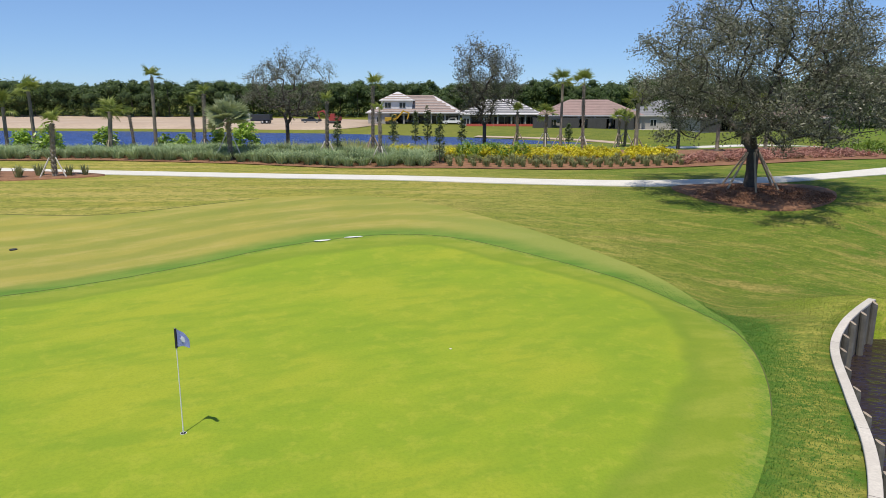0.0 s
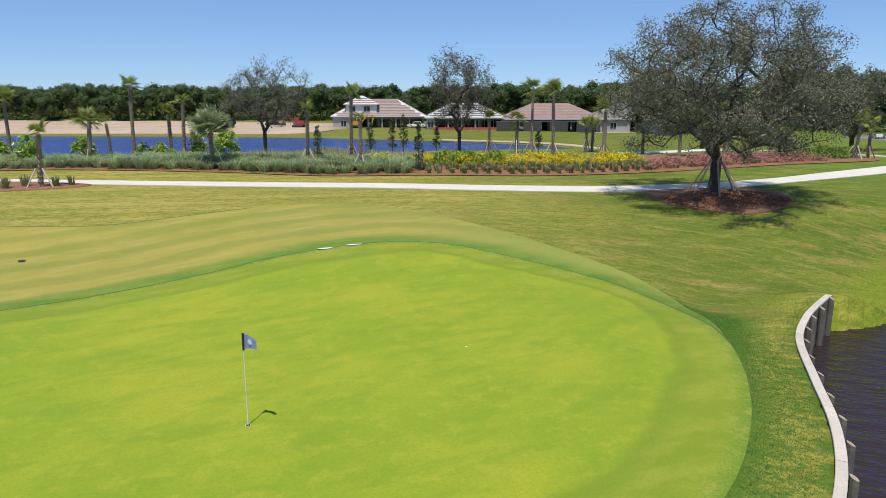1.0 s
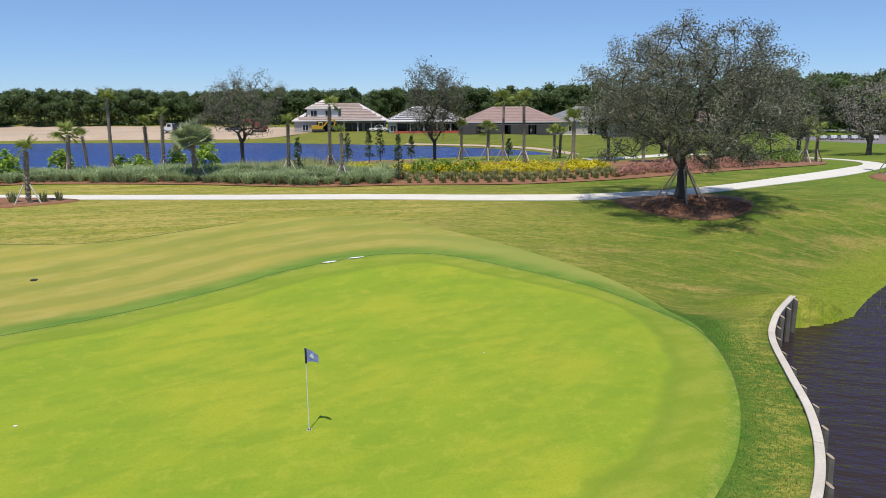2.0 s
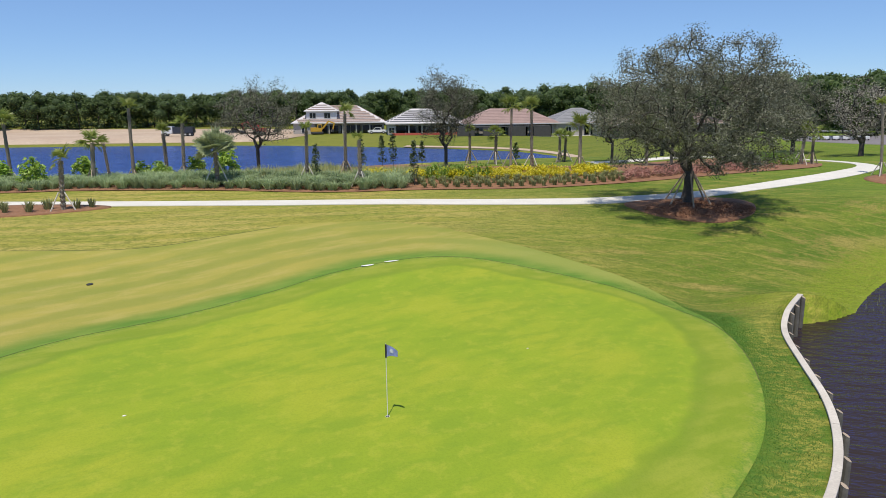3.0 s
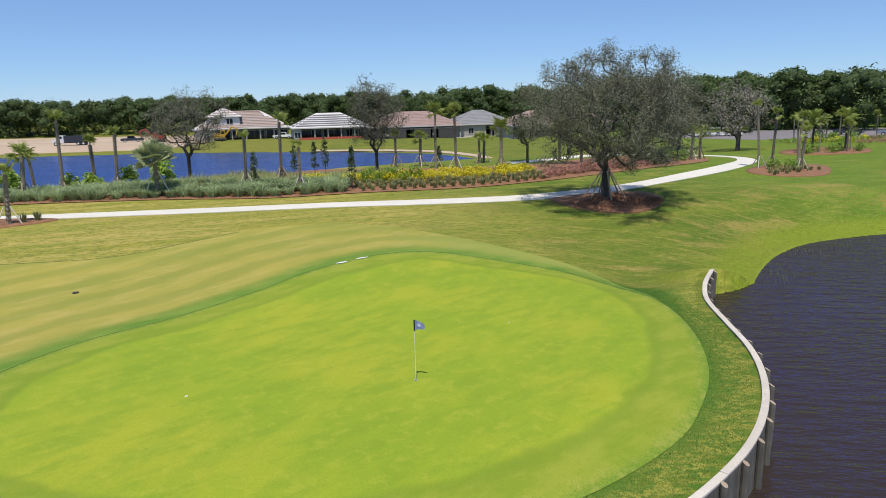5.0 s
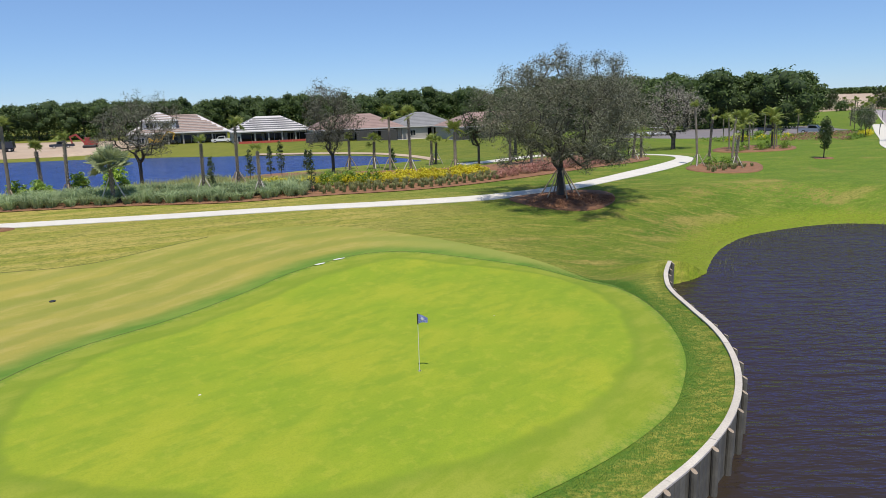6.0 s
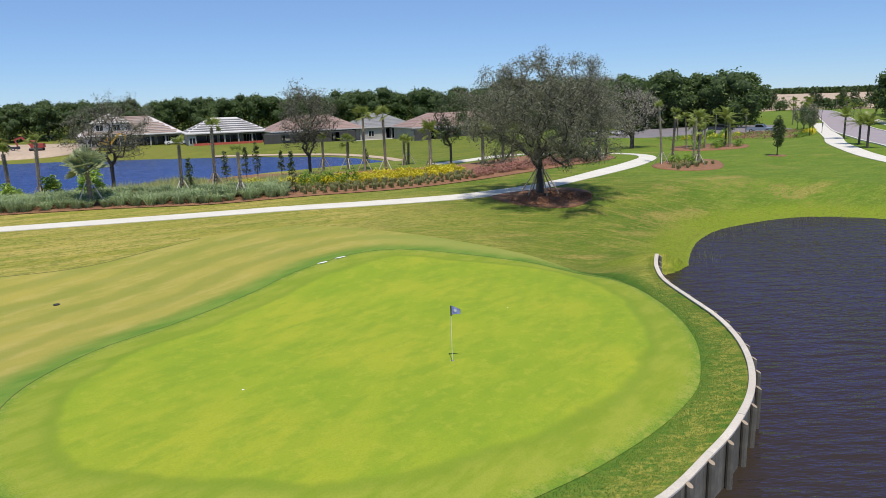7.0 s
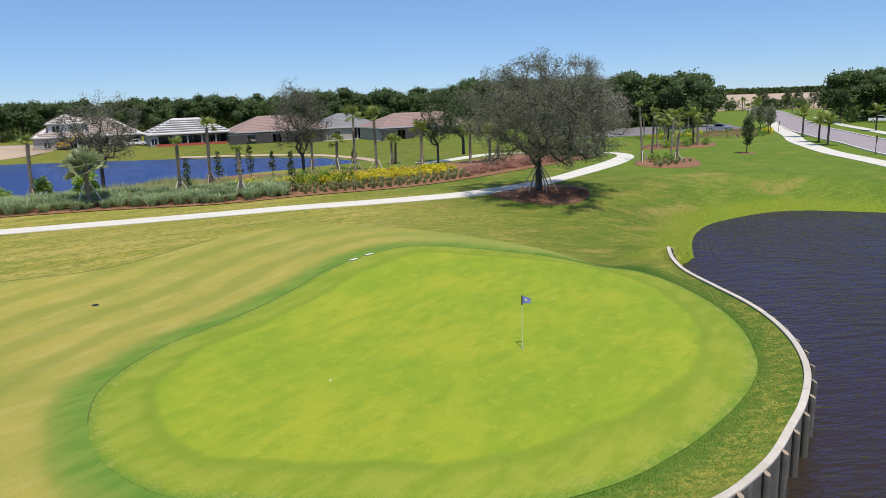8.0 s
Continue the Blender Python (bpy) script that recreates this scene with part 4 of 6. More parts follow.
bismarck(-18.6, 57.2)
for k, (x, y, h, fr, br, r, size, lean, boots, uprt) in enumerate([
        (-41.3, 64, 4.6, 14, 0, 0.20, 1.0, (0, 0), False, 0.3), (-38.7, 64, 6.0, 12, 3, 0.19, 1.0, (-0.1, 0), False, 0.3), (-30.3, 61, 4.2, 13, 3, 0.23, 0.9, (0.25, 0), False, 0.2),
        (-31.0, 67.2, 3.5, 5, 3, 0.16, 0.55, (-0.3, 0), True, 0.9), (-28.0, 65, 7.1, 9, 3, 0.19, 0.8, (0.1, 0), False, 0.55), (-26.0, 69.3, 4.5, 9, 3, 0.21, 0.8, (-0.1, 0), True, 0.7),
        (-22.9, 63.5, 5.6, 8, 3, 0.18, 0.75, (0.2, 0), True, 0.7), (-11.0, 59, 5.0, 5, 3, 0.17, 0.6, (0.1, 0), True, 0.9), (-7.6, 62.6, 6.3, 7, 4, 0.18, 0.75, (0.1, 0), True, 0.85),
        (-6.2, 55.8, 4.4, 5, 4, 0.17, 0.55, (0, 0), True, 0.9), (5.9, 72.0, 3.9, 8, 3, 0.17, 0.7, (0, 0), True, 0.8), (8.6, 71.0, 3.8, 9, 3, 0.20, 0.85, (0.1, 0), True, 0.5),
        (9.7, 68.0, 6.8, 11, 3, 0.16, 1.0, (0.05, 0), False, 0.35), (11.4, 65.6, 6.7, 9, 3, 0.17, 0.9, (-0.1, 0), True, 0.75), (16.0, 71.5, 3.4, 8, 2, 0.17, 0.75, (0, 0), True, 0.6),
        (16.8, 72.2, 3.2, 8, 2, 0.17, 0.75, (0.1, 0), True, 0.6), (15.4, 62.0, 5.0, 13, 3, 0.21, 0.95, (0, 0), False, 0.5), (-27.7, 47.6, 4.1, 8, 3, 0.20, 0.7, (0.2, 0), True, 0.6),
        (23.5, 65.0, 4.4, 14, 0, 0.2, 1.2, (0, 0), False, 0.25), (26.0, 64.5, 4.2, 14, 0, 0.2, 1.1, (0, 0), False, 0.25), (28.5, 66.5, 4.6, 12, 3, 0.2, 1.0, (0, 0), False, 0.3),
        (42.0, 67.0, 4.2, 9, 3, 0.19, 0.8, (0.3, 0), True, 0.6), (44.5, 68.8, 3.8, 8, 3, 0.18, 0.8, (0, 0), True, 0.6),
        (44.0, 57.2, 7.2, 9, 3, 0.16, 0.62, (-0.5, 0.2), False, 0.6), (46.2, 57.8, 6.4, 9, 3, 0.16, 0.62, (0.3, 0), True, 0.6), (47.6, 55.0, 4.5, 7, 4, 0.19, 0.65, (0.4, 0), True, 0.6),
        (50.0, 58.2, 6.0, 12, 0, 0.15, 0.62, (0.3, 0), False, 0.4)]):
    sabal(x, y, h, 100 + k, lean, fr, br, r, size, boots, uprt)


# ---- planting ----
def grass_mesh(name, blades, height, spread, material, seed, width=0.022, splay=0.55):
    rng = random.Random(seed)
    V, F = [], []
    for k in range(blades):
        a = rng.uniform(0, 6.283)
        c, s = math.cos(a), math.sin(a)
        r0 = spread * 0.25 * math.sqrt(rng.random())
        L = height * rng.uniform(0.65, 1.12)
        out = splay * L * rng.uniform(0.15, 1.0)
        b = a + rng.uniform(-0.6, 0.6)
        bx, by = math.cos(b), math.sin(b)
        x0, y0 = r0 * c, r0 * s
        w = width * rng.uniform(0.7, 1.3)
        o = len(V)
        sag = rng.uniform(0.1, 0.45) * out
        V += [(x0 - w * by, y0 + w * bx, 0), (x0 + w * by, y0 - w * bx, 0), (x0 + 0.45 * out * bx + w * by, y0 + 0.45 * out * by - w * bx, 0.68 * L),
              (x0 + 0.45 * out * bx - w * by, y0 + 0.45 * out * by + w * bx, 0.68 * L), (x0 + out * bx, y0 + out * by, L - sag)]
        F += [(o, o + 1, o + 2, o + 3), (o + 3, o + 2, o + 4)]
    return mesh_from(name, V, F, material)


def front_y(x):
    return float(np.interp(x, BEDF[:, 0], BEDF[:, 1]))


def scatter(name, meshes, spots, label, category, group, seed, lo=0.8, hi=1.2, lift=0.05):
    rng = random.Random(seed)
    for k, (x, y) in enumerate(spots):
        ob = new(name, meshes[rng.randrange(len(meshes))])
        s = rng.uniform(lo, hi)
        ob.matrix_basis = pose(x, y, gz(x, y) + lift, rng.uniform(-4, 4), rng.uniform(-4, 4), rng.uniform(0, 360)) @ Matrix.Diagonal((s, s, s * rng.uniform(0.9, 1.1), 1))
        tagged(ob, label, category, group)


def rows_of(x0, x1, step, offs, seed, jit=0.25):
    rng = random.Random(seed)
    out = []
    for o in offs:
        x = x0 + rng.uniform(0, step)
        while x < x1:
            out.append((x + rng.uniform(-jit, jit), front_y(x) + o + rng.uniform(-jit, jit)))
            x += step
    return out


BLUE = [grass_mesh("grass_clump", 190, 0.98, 1.6, M_BLUEGRASS, s, 0.020, 1.15) for s in (1, 2, 3)]
scatter("grass_clump", BLUE, rows_of(-62, -1.5, 1.15, (1.3, 2.5, 3.7, 4.9, 6.1), 5), "arching clump of blue-green ornamental grass in mulch", "ornamental grass", "blue-green grass clumps", 7, 0.8, 1.15)
TUFT = [grass_mesh("grass_tuft", 60, 0.62, 0.6, M_TUFT, s, 0.02, 0.6) for s in (4, 5)]
scatter("grass_tuft", TUFT, rows_of(-1.5, 18, 0.95, (1.0, 1.9, 2.8, 3.7), 6, 0.12), "small olive-green grass tuft in red mulch", "ornamental grass", "small grass tufts", 8)
scatter("grass_tuft", TUFT, [(-36.5, 46.6), (-34.6, 46.9), (-33.0, 46.7), (-31.4, 46.9), (-29.8, 46.9), (-28.9, 47.9), (-26.9, 48.0), (-35.6, 48.2), (-32.2, 48.3), (-26.0, 48.4)], "green grass tuft in the small mulch bed", "ornamental grass", "tufts by the palm", 9, 1.2, 1.6)
scatter("grass_tuft", TUFT, [(41.5 + 1.1 * k, 51.6 + 0.45 * k + 0.5 * (k % 2)) for k in range(9)] + [(42 + 1.2 * k, 53.0 + 0.5 * k) for k in range(7)], "dry olive grass tuft on the mulch island", "ornamental grass", "tufts on the island", 10, 0.8, 1.3)


def tall_grass():
    """The unmown pale grass between the clumps and the lake."""
    rng = np.random.default_rng(4)
    V, F = [], []
    n = 34000
    x = rng.uniform(-75, 4, n)
    y = np.interp(x, BEDF[:, 0], BEDF[:, 1]) + 5.2 + rng.uniform(0, 1, n) ** 0.8 * np.where(x > -8, 6.0, 10.5)
    z = ground(x, y)
    h = rng.uniform(0.55, 1.1, n) * (0.8 + 0.35 * np.sin(x * 0.7) * np.sin(y * 0.9))
    a = rng.uniform(0, 6.283, n)
    w = rng.uniform(0.02, 0.05, n)
    lean = rng.uniform(0.05, 0.45, n) * h
    b = a + rng.uniform(-1, 1, n)
    V = np.stack([np.stack([x - w * np.sin(a), y + w * np.cos(a), z], 1), np.stack([x + w * np.sin(a), y - w * np.cos(a), z], 1), np.stack([x + lean * np.cos(b), y + lean * np.sin(b), z + h], 1)], 1).reshape(-1, 3)
    ob = new("tall_grass", mesh_from("tall_grass", V, np.arange(3 * n).reshape(-1, 3), M_TALLGRASS))
    tagged(ob, "pale green unmown tall grass along the lake bank", "tall grass", kind="stuff")


tall_grass()


def shrub_mesh(name, r, h, n, leaf, material, seed):
    rng = np.random.default_rng(seed)
    u = rng.normal(0, 1, (n // 6, 3))
    u /= np.linalg.norm(u, axis=1)[:, None]
    u[:, 2] = np.abs(u[:, 2])
    c = u * np.array([r, r, h * 0.8]) * rng.uniform(0.55, 1.0, (len(u), 1)) + np.array([0, 0, 0.15 * h])
    V, F = leaf_cloud(c, r * 0.16, 6, leaf, rng, 1.0, 0.6)
    V[:, 2] = np.maximum(V[:, 2], 0.01)
    V, F = list(map(tuple, V)), [tuple(f) for f in F]
    for k in range(5):
        a = k * 1.257
        v, f = tube([(0, 0, -0.05), (0.6 * r * math.cos(a), 0.6 * r * math.sin(a), 0.7 * h)], [0.02, 0.01], 4)
        o = len(V)
        V += [tuple(q) for q in v]
        F += [tuple(i + o for i in q) for q in f]
    return mesh_from(name, V, F, material)


rs = random.Random(21)
YEL = [shrub_mesh("yellow_shrub", 0.78, 0.90, 420, 0.11, M_YELLOW, s) for s in (1, 2)]
scatter("yellow_shrub", YEL, [(x + rs.uniform(-0.3, 0.3), front_y(x) + o + rs.uniform(-0.3, 0.3)) for o in (4.7, 5.9, 7.0) for x in np.arange(-5.5 if o > 5 else 2.5, 18.2, 1.25)], "mounded shrub with bright yellow leaves in the bed", "shrub", "yellow shrubs", 11, 0.75, 1.15)
DARK = [shrub_mesh("green_shrub", 0.8, 1.2, 280, 0.12, M_SHRUB, s) for s in (3, 4)]
scatter("green_shrub", DARK, [(0.2, 58.6), (1.4, 57.9), (2.6, 58.4), (3.8, 57.6), (5.0, 58.2), (1.0, 59.6), (3.2, 59.4), (36.5, 64.2), (38.3, 65.4), (40.0, 66.0), (41.2, 67.4), (35.0, 65.2), (38.8, 67.6), (43.6, 70.2), (33.5, 64.0), (37.0, 66.8),
                               (45.0, 56.0), (48.6, 56.8), (46.4, 55.2)], "dark green leafy shrub in the mulch bed", "shrub", "green shrubs", 12)
PNK = [shrub_mesh("flowering_shrub", 0.6, 0.6, 200, 0.10, M_PINK, s) for s in (5, 6)]
scatter("flowering_shrub", PNK, [(x + rs.uniform(-0.3, 0.3), front_y(x) + o + rs.uniform(-0.3, 0.3)) for o in (1.7, 2.7, 3.7, 4.7) for x in np.arange(16.0 + 0.8 * o, 35.5, 1.0)], "low shrub with dusty pink and russet foliage in mulch", "shrub", "pink shrubs", 13, 0.7, 1.15)
SEA = [shrub_mesh("glossy_bush", 0.85, 2.0, 620, 0.17, M_SEAGRAPE, s) for s in (7, 8)]
scatter("glossy_bush", SEA, [(-34.9, 59.8), (-32.0, 63.6), (-27.6, 66.5), (-25.4, 65.6), (-22.1, 65.2), (-18.6, 61.4), (-38.6, 62), (-42.5, 61)], "rounded light-green glossy bush beside the lake", "bush", "glossy bushes", 14, 1.2, 1.45)


def columnar(x, y, h, seed):
    rng = np.random.default_rng(seed)
    root = thing("columnar_tree", x, y, gz(x, y) + 0.05, "slender upright young tree with dense dark green foliage", "tree", "columnar trees")
    v, f = tube([(0, 0, -0.1), (0, 0, h * 0.9)], [0.045, 0.015], 6)
    part("trunk", mesh_from("trunk", v, f, M_BARK), None, root)
    zz = rng.uniform(0.22, 1.0, 90)
    r = 0.42 * np.sin(np.clip((1 - zz) * 2.6, 0, 1.57)) + 0.05
    a = rng.uniform(0, 6.283, 90)
    c = np.stack([r * np.cos(a) * rng.uniform(0.3, 1, 90), r * np.sin(a) * rng.uniform(0.3, 1, 90), zz * h], 1)
    V, F = leaf_cloud(c, 0.10, 7, 0.10, rng)
    part("crown", mesh_from("crown", V, F, M_OAKG), None, root)


for k, (x, y, h) in enumerate(((-6.1, 66, 3.2), (-4.0, 66, 3.5), (-2.9, 65.7, 4.0), (-1.5, 55.6, 3.9), (0.3, 69, 2.7), (-10.2, 59.5, 3.2), (11.0, 71.5, 2.2))):
    columnar(x, y, h + 0.8 * bank_fall(x, y), 40 + k)


def rough_grass(name, n, area, height, material, label, seed):
    """Short uncut blades standing where area() says so."""
    rng = np.random.default_rng(seed)
    x, y = area(rng, n)
    ok = ~inside(POND, x, y) & (~inside(COLLAR, x, y) | (rng.uniform(0, 1, len(x)) < 0.35)) & (way_to(WALL, x, y) > 0.17)
    x, y = x[ok], y[ok]
    n = len(x)
    z = ground(x, y) - 0.01
    h = height * rng.uniform(0.5, 1.3, n)
    a = rng.uniform(0, 6.283, n)
    w = rng.uniform(0.008, 0.018, n)
    lean = rng.uniform(0.1, 0.9, n) * h
    b = a + rng.uniform(-1, 1, n)
    V = np.stack([np.stack([x - w * np.sin(a), y + w * np.cos(a), z], 1), np.stack([x + w * np.sin(a), y - w * np.cos(a), z], 1), np.stack([x + lean * np.cos(b), y + lean * np.sin(b), z + h], 1)], 1).reshape(-1, 3)
    tagged(new(name, mesh_from(name, V, np.arange(3 * n).reshape(-1, 3), material)), label, "grass", kind="stuff")


def round_collar(rng, n):
    """Places within a ragged band outside the collar, from its back round to the wall."""
    line = COLLAR[(COLLAR[:, 0] > -4) | (COLLAR[:, 1] < 8)]
    line = line[line[:, 1] < 27]
    p = line[rng.integers(0, len(line), n)] + rng.normal(0, 0.25, (n, 2))
    out = p - np.array((-6.0, 17.0))
    out /= np.linalg.norm(out, axis=1)[:, None]
    p = p + out * (rng.uniform(0, 1, (n, 1)) ** 1.3) * 1.5 - 0.06 * out
    return p[:, 0], p[:, 1]


def along_wall(rng, n):
    line = along(WALL, 0.2)[:230]
    p = line[rng.integers(0, len(line), n)] + rng.normal(0, 0.15, (n, 2))
    back = np.array((-4.0, 18.0)) - p
    back /= np.linalg.norm(back, axis=1)[:, None]
    p = p + back * rng.uniform(0.25, 0.80, (n, 1))
    return p[:, 0], p[:, 1]


def east_rough(rng, n):
    x, y = rng.uniform(7, 34, n), rng.uniform(21, 45, n)
    ok = (way_to(SHORE, x, y) > 0.3) & ~inside(APRON, x, y) & (np.hypot(x - 18.2, y - 42) > 4.5) & (way_to(CART, x, y) > 1.4)
    return x[ok], y[ok]


rough_grass("ring_grass", 52000, round_collar, 0.042, M_RINGGRASS, "dense dark green rough grass round the collar", 61)
rough_grass("bank_grass", 9000, along_wall, 0.045, M_STRAW, "dry yellow-green grass along the retaining wall", 62)
rough_grass("open_rough", 60000, east_rough, 0.050, M_STRAW, "uneven olive rough grass beyond the green", 63)


def pond_reeds():
    rng = np.random.default_rng(9)
    n = 280
    c = np.array([(19.6, 26.2), (21.4, 27.6), (20.3, 26.6), (23.0, 29.2), (34, 34.2), (39, 34.2), (27, 32.2), (31, 33.6), (42.5, 32.6)])[rng.integers(0, 9, n)]
    p = c + rng.normal(0, 0.55, (n, 2)) + np.array([0.5, -0.5])
    h = rng.uniform(0.12, 0.5, n)
    a = rng.uniform(0, 6.28, n)
    l = rng.uniform(0, 0.3, n)
    w = 0.02
    V = np.stack([np.stack([p[:, 0] - w * np.sin(a), p[:, 1] + w * np.cos(a), np.full(n, WATER - 0.4)], 1), np.stack([p[:, 0] + w * np.sin(a), p[:, 1] - w * np.cos(a), np.full(n, WATER - 0.4)], 1), np.stack([p[:, 0] + l * np.cos(a), p[:, 1] + l * np.sin(a), WATER + h], 1)], 1).reshape(-1, 3)
    tagged(new("pond_reeds", mesh_from("pond_reeds", V, np.arange(3 * n).reshape(-1, 3), M_TUFT)), "sparse reeds standing in the pond's shallow edge", "reeds", kind="stuff")


pond_reeds()


# ---- woods ----
def ball():
    bm = bmesh.new()
    bmesh.ops.create_icosphere(bm, subdivisions=2, radius=1.0)
    v = np.array([q.co[:] for q in bm.verts])
    f = np.array([[q.index for q in p.verts] for p in bm.faces])
    bm.free()
    return v, f


def woods(name, spots, label, seed, leaf=0.40, per=1500, hmin=11.6, hmax=14.6, material=None, lobes=12):
    """Trees of a wood: each a trunk and lobes of solid cores, inner shade in their dark colour, under a shell of
    leaves.
    """
    rng = np.random.default_rng(seed)
    BV, BF = ball()
    LV, CV, CF, V, F = [], [], [], [], []
    for x, y, s in spots:
        z = gz(x, y)
        h = rng.uniform(hmin, hmax) * s
        r = rng.uniform(4.0, 6.2) * s
        for k in range(lobes):
            a, up = rng.uniform(0, 6.283), rng.uniform(0.30, 0.74) if k else 0.74
            lr = r * rng.uniform(0.26, 0.50)
            out = (r - lr * 0.6) * math.sqrt(max(0.05, 1 - (abs(up - 0.45) / 0.42) ** 2)) * (rng.uniform(0.4, 1.0) if k else 0.1)
            c = np.array((x + out * math.cos(a), y + out * math.sin(a), z + h * up))
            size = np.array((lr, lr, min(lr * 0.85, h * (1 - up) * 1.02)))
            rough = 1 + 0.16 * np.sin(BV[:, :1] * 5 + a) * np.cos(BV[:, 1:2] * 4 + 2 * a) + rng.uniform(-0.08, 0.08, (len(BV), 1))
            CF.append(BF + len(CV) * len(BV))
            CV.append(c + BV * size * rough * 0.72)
            m = per // lobes
            u = rng.normal(0, 1, (m, 3))
            u /= np.linalg.norm(u, axis=1)[:, None]
            LV.append(leaf_cloud(c + u * size * rng.uniform(0.66, 1.10, (m, 1)), 0.34 * s, 1, leaf * s, rng)[0])
        low = np.array((x, y, z)) + rng.uniform(-1, 1, (30, 3)) * np.array((4.5, 2.5, 0)) + np.array((0, -1.0, 0)) + rng.uniform(0.05, 1, (30, 1)) * np.array((0, 0, 4.5))
        LV.append(leaf_cloud(low, 0.6, 9, leaf * s, rng)[0])
        v, f = tube([(x, y, z - 0.3), (x + rng.uniform(-0.5, 0.5), y, z + h * 0.7)], [0.22, 0.1], 5)
        o = len(V)
        V += v
        F += [tuple(i + o for i in q) for q in f]
    root = new(name)
    tagged(root, label, "woods", kind="stuff")
    LV = np.concatenate(LV)
    part("foliage", mesh_from("foliage", LV, np.arange(len(LV)).reshape(-1, 4), material or M_WOODS), None, root)
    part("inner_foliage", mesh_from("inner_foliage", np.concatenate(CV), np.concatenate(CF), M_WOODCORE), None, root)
    part("trunks", mesh_from("trunks", V, F, M_BARK), None, root)


rw = random.Random(31)
back = [(x + rw.uniform(-2, 2), 262 + 9 * row + rw.uniform(-3, 3) - 0.10 * max(0, x), rw.uniform(0.9, 1.12) * (1 + 0.14 * min(1, max(0, x / 90)))) for row in range(3) for x in np.arange(-300 - 3 * row, 135, 5.6)]
woods("woodland", back, "dark green dense woodland edge behind the houses", 51)
east = []
for k in range(120):
    a = radians(rw.uniform(30.5, 48.4))
    r = rw.uniform(205, 300)
    east.append((-20 + r * math.sin(a), -9 + r * math.cos(a), rw.uniform(1.1, 1.35)))
for k in range(50):
    a = radians(rw.uniform(57.2, 70))
    r = rw.uniform(215, 300)
    east.append((-20 + r * math.sin(a), -9 + r * math.cos(a), rw.uniform(1.1, 1.35)))
woods("woodland_grove", east, "dense dark green grove beside the road and car park", 52)
far = [(-20 + r * math.sin(radians(a)), -9 + r * math.cos(radians(a)), rw.uniform(0.8, 1.1)) for a in np.arange(46, 62, 0.07) for r in (1500 + rw.uniform(-80, 80),)]
woods("distant_woods", [(x, y, 1.0) for x, y, s in far], "low blue-green line of distant woods", 53, 3.0, 42, 9, 13, lobes=3)


# ---- houses ----
M_STUCCO = plain("grey_stucco", (0.42, 0.40, 0.37), (0.36, 0.34, 0.32), 0.5, 12, 0.9, 0.2)
M_BLOCK = plain("white_primed_block", (0.72, 0.70, 0.70), (0.64, 0.62, 0.62), 0.6, 9, 0.9, 0.2)
M_UNDER = plain("white_roof_underlay", (0.62, 0.60, 0.60), (0.52, 0.50, 0.50), 0.4, 5, 0.8, 0.2)
M_STACK = plain("brown_tile_stacks", (0.30, 0.22, 0.19), (0.38, 0.29, 0.25), 0.8, 6, 0.85, 0.5)
M_SLATE = plain("dark_batten_shadow", (0.16, 0.16, 0.17), (0.22, 0.22, 0.23), 0.8, 6, 0.85, 0.4)
M_PTILE = plain("pink_brown_tiles", (0.34, 0.235, 0.21), (0.27, 0.19, 0.17), 0.5, 5, 0.85, 0.6)
M_GTILE = plain("grey_tiles", (0.25, 0.25, 0.26), (0.20, 0.20, 0.21), 0.5, 5, 0.85, 0.6)
M_SCREEN = plain("charcoal_screen", (0.060, 0.058, 0.058), (0.080, 0.076, 0.075), 1.0, 9, 0.8, 0.1)
M_FASCIA = plain("pale_fascia", (0.66, 0.64, 0.62), (0.58, 0.56, 0.55), 2, 12, 0.6, 0.1)
M_REDTAPE = plain("red_barrier_mesh", (0.55, 0.10, 0.07), (0.45, 0.08, 0.06), 2, 12, 0.7, 0.1)


def glass():
    m, t, p = nodes_of("dark_window_glass")
    p.inputs["Base Color"].default_value = (0.02, 0.025, 0.03, 1)
    p.inputs["Roughness"].default_value = 0.08
    return m


M_GLASS = glass()


def hip(w, d, z, rise, over=0.6, thick=0.22):
    """A hipped roof: rings of eaves and a ridge, as a bmesh."""
    bm = bmesh.new()
    a, b = w / 2 + over, d / 2 + over
    k = max(0.3, a - b)
    low = [bm.verts.new(q) for q in ((-a, -b, z - thick), (a, -b, z - thick), (a, b, z - thick), (-a, b, z - thick))]
    hi = [bm.verts.new(q) for q in ((-a, -b, z), (a, -b, z), (a, b, z), (-a, b, z))]
    r = [bm.verts.new((-k, 0, z + rise)), bm.verts.new((k, 0, z + rise))]
    bm.faces.new(low[::-1])
    for i in range(4):
        bm.faces.new((low[i], low[(i + 1) % 4], hi[(i + 1) % 4], hi[i]))
    bm.faces.new((hi[0], hi[1], r[1], r[0]))
    bm.faces.new((hi[1], hi[2], r[1]))
    bm.faces.new((hi[2], hi[3], r[0], r[1]))
    bm.faces.new((hi[3], hi[0], r[0]))
    return bm


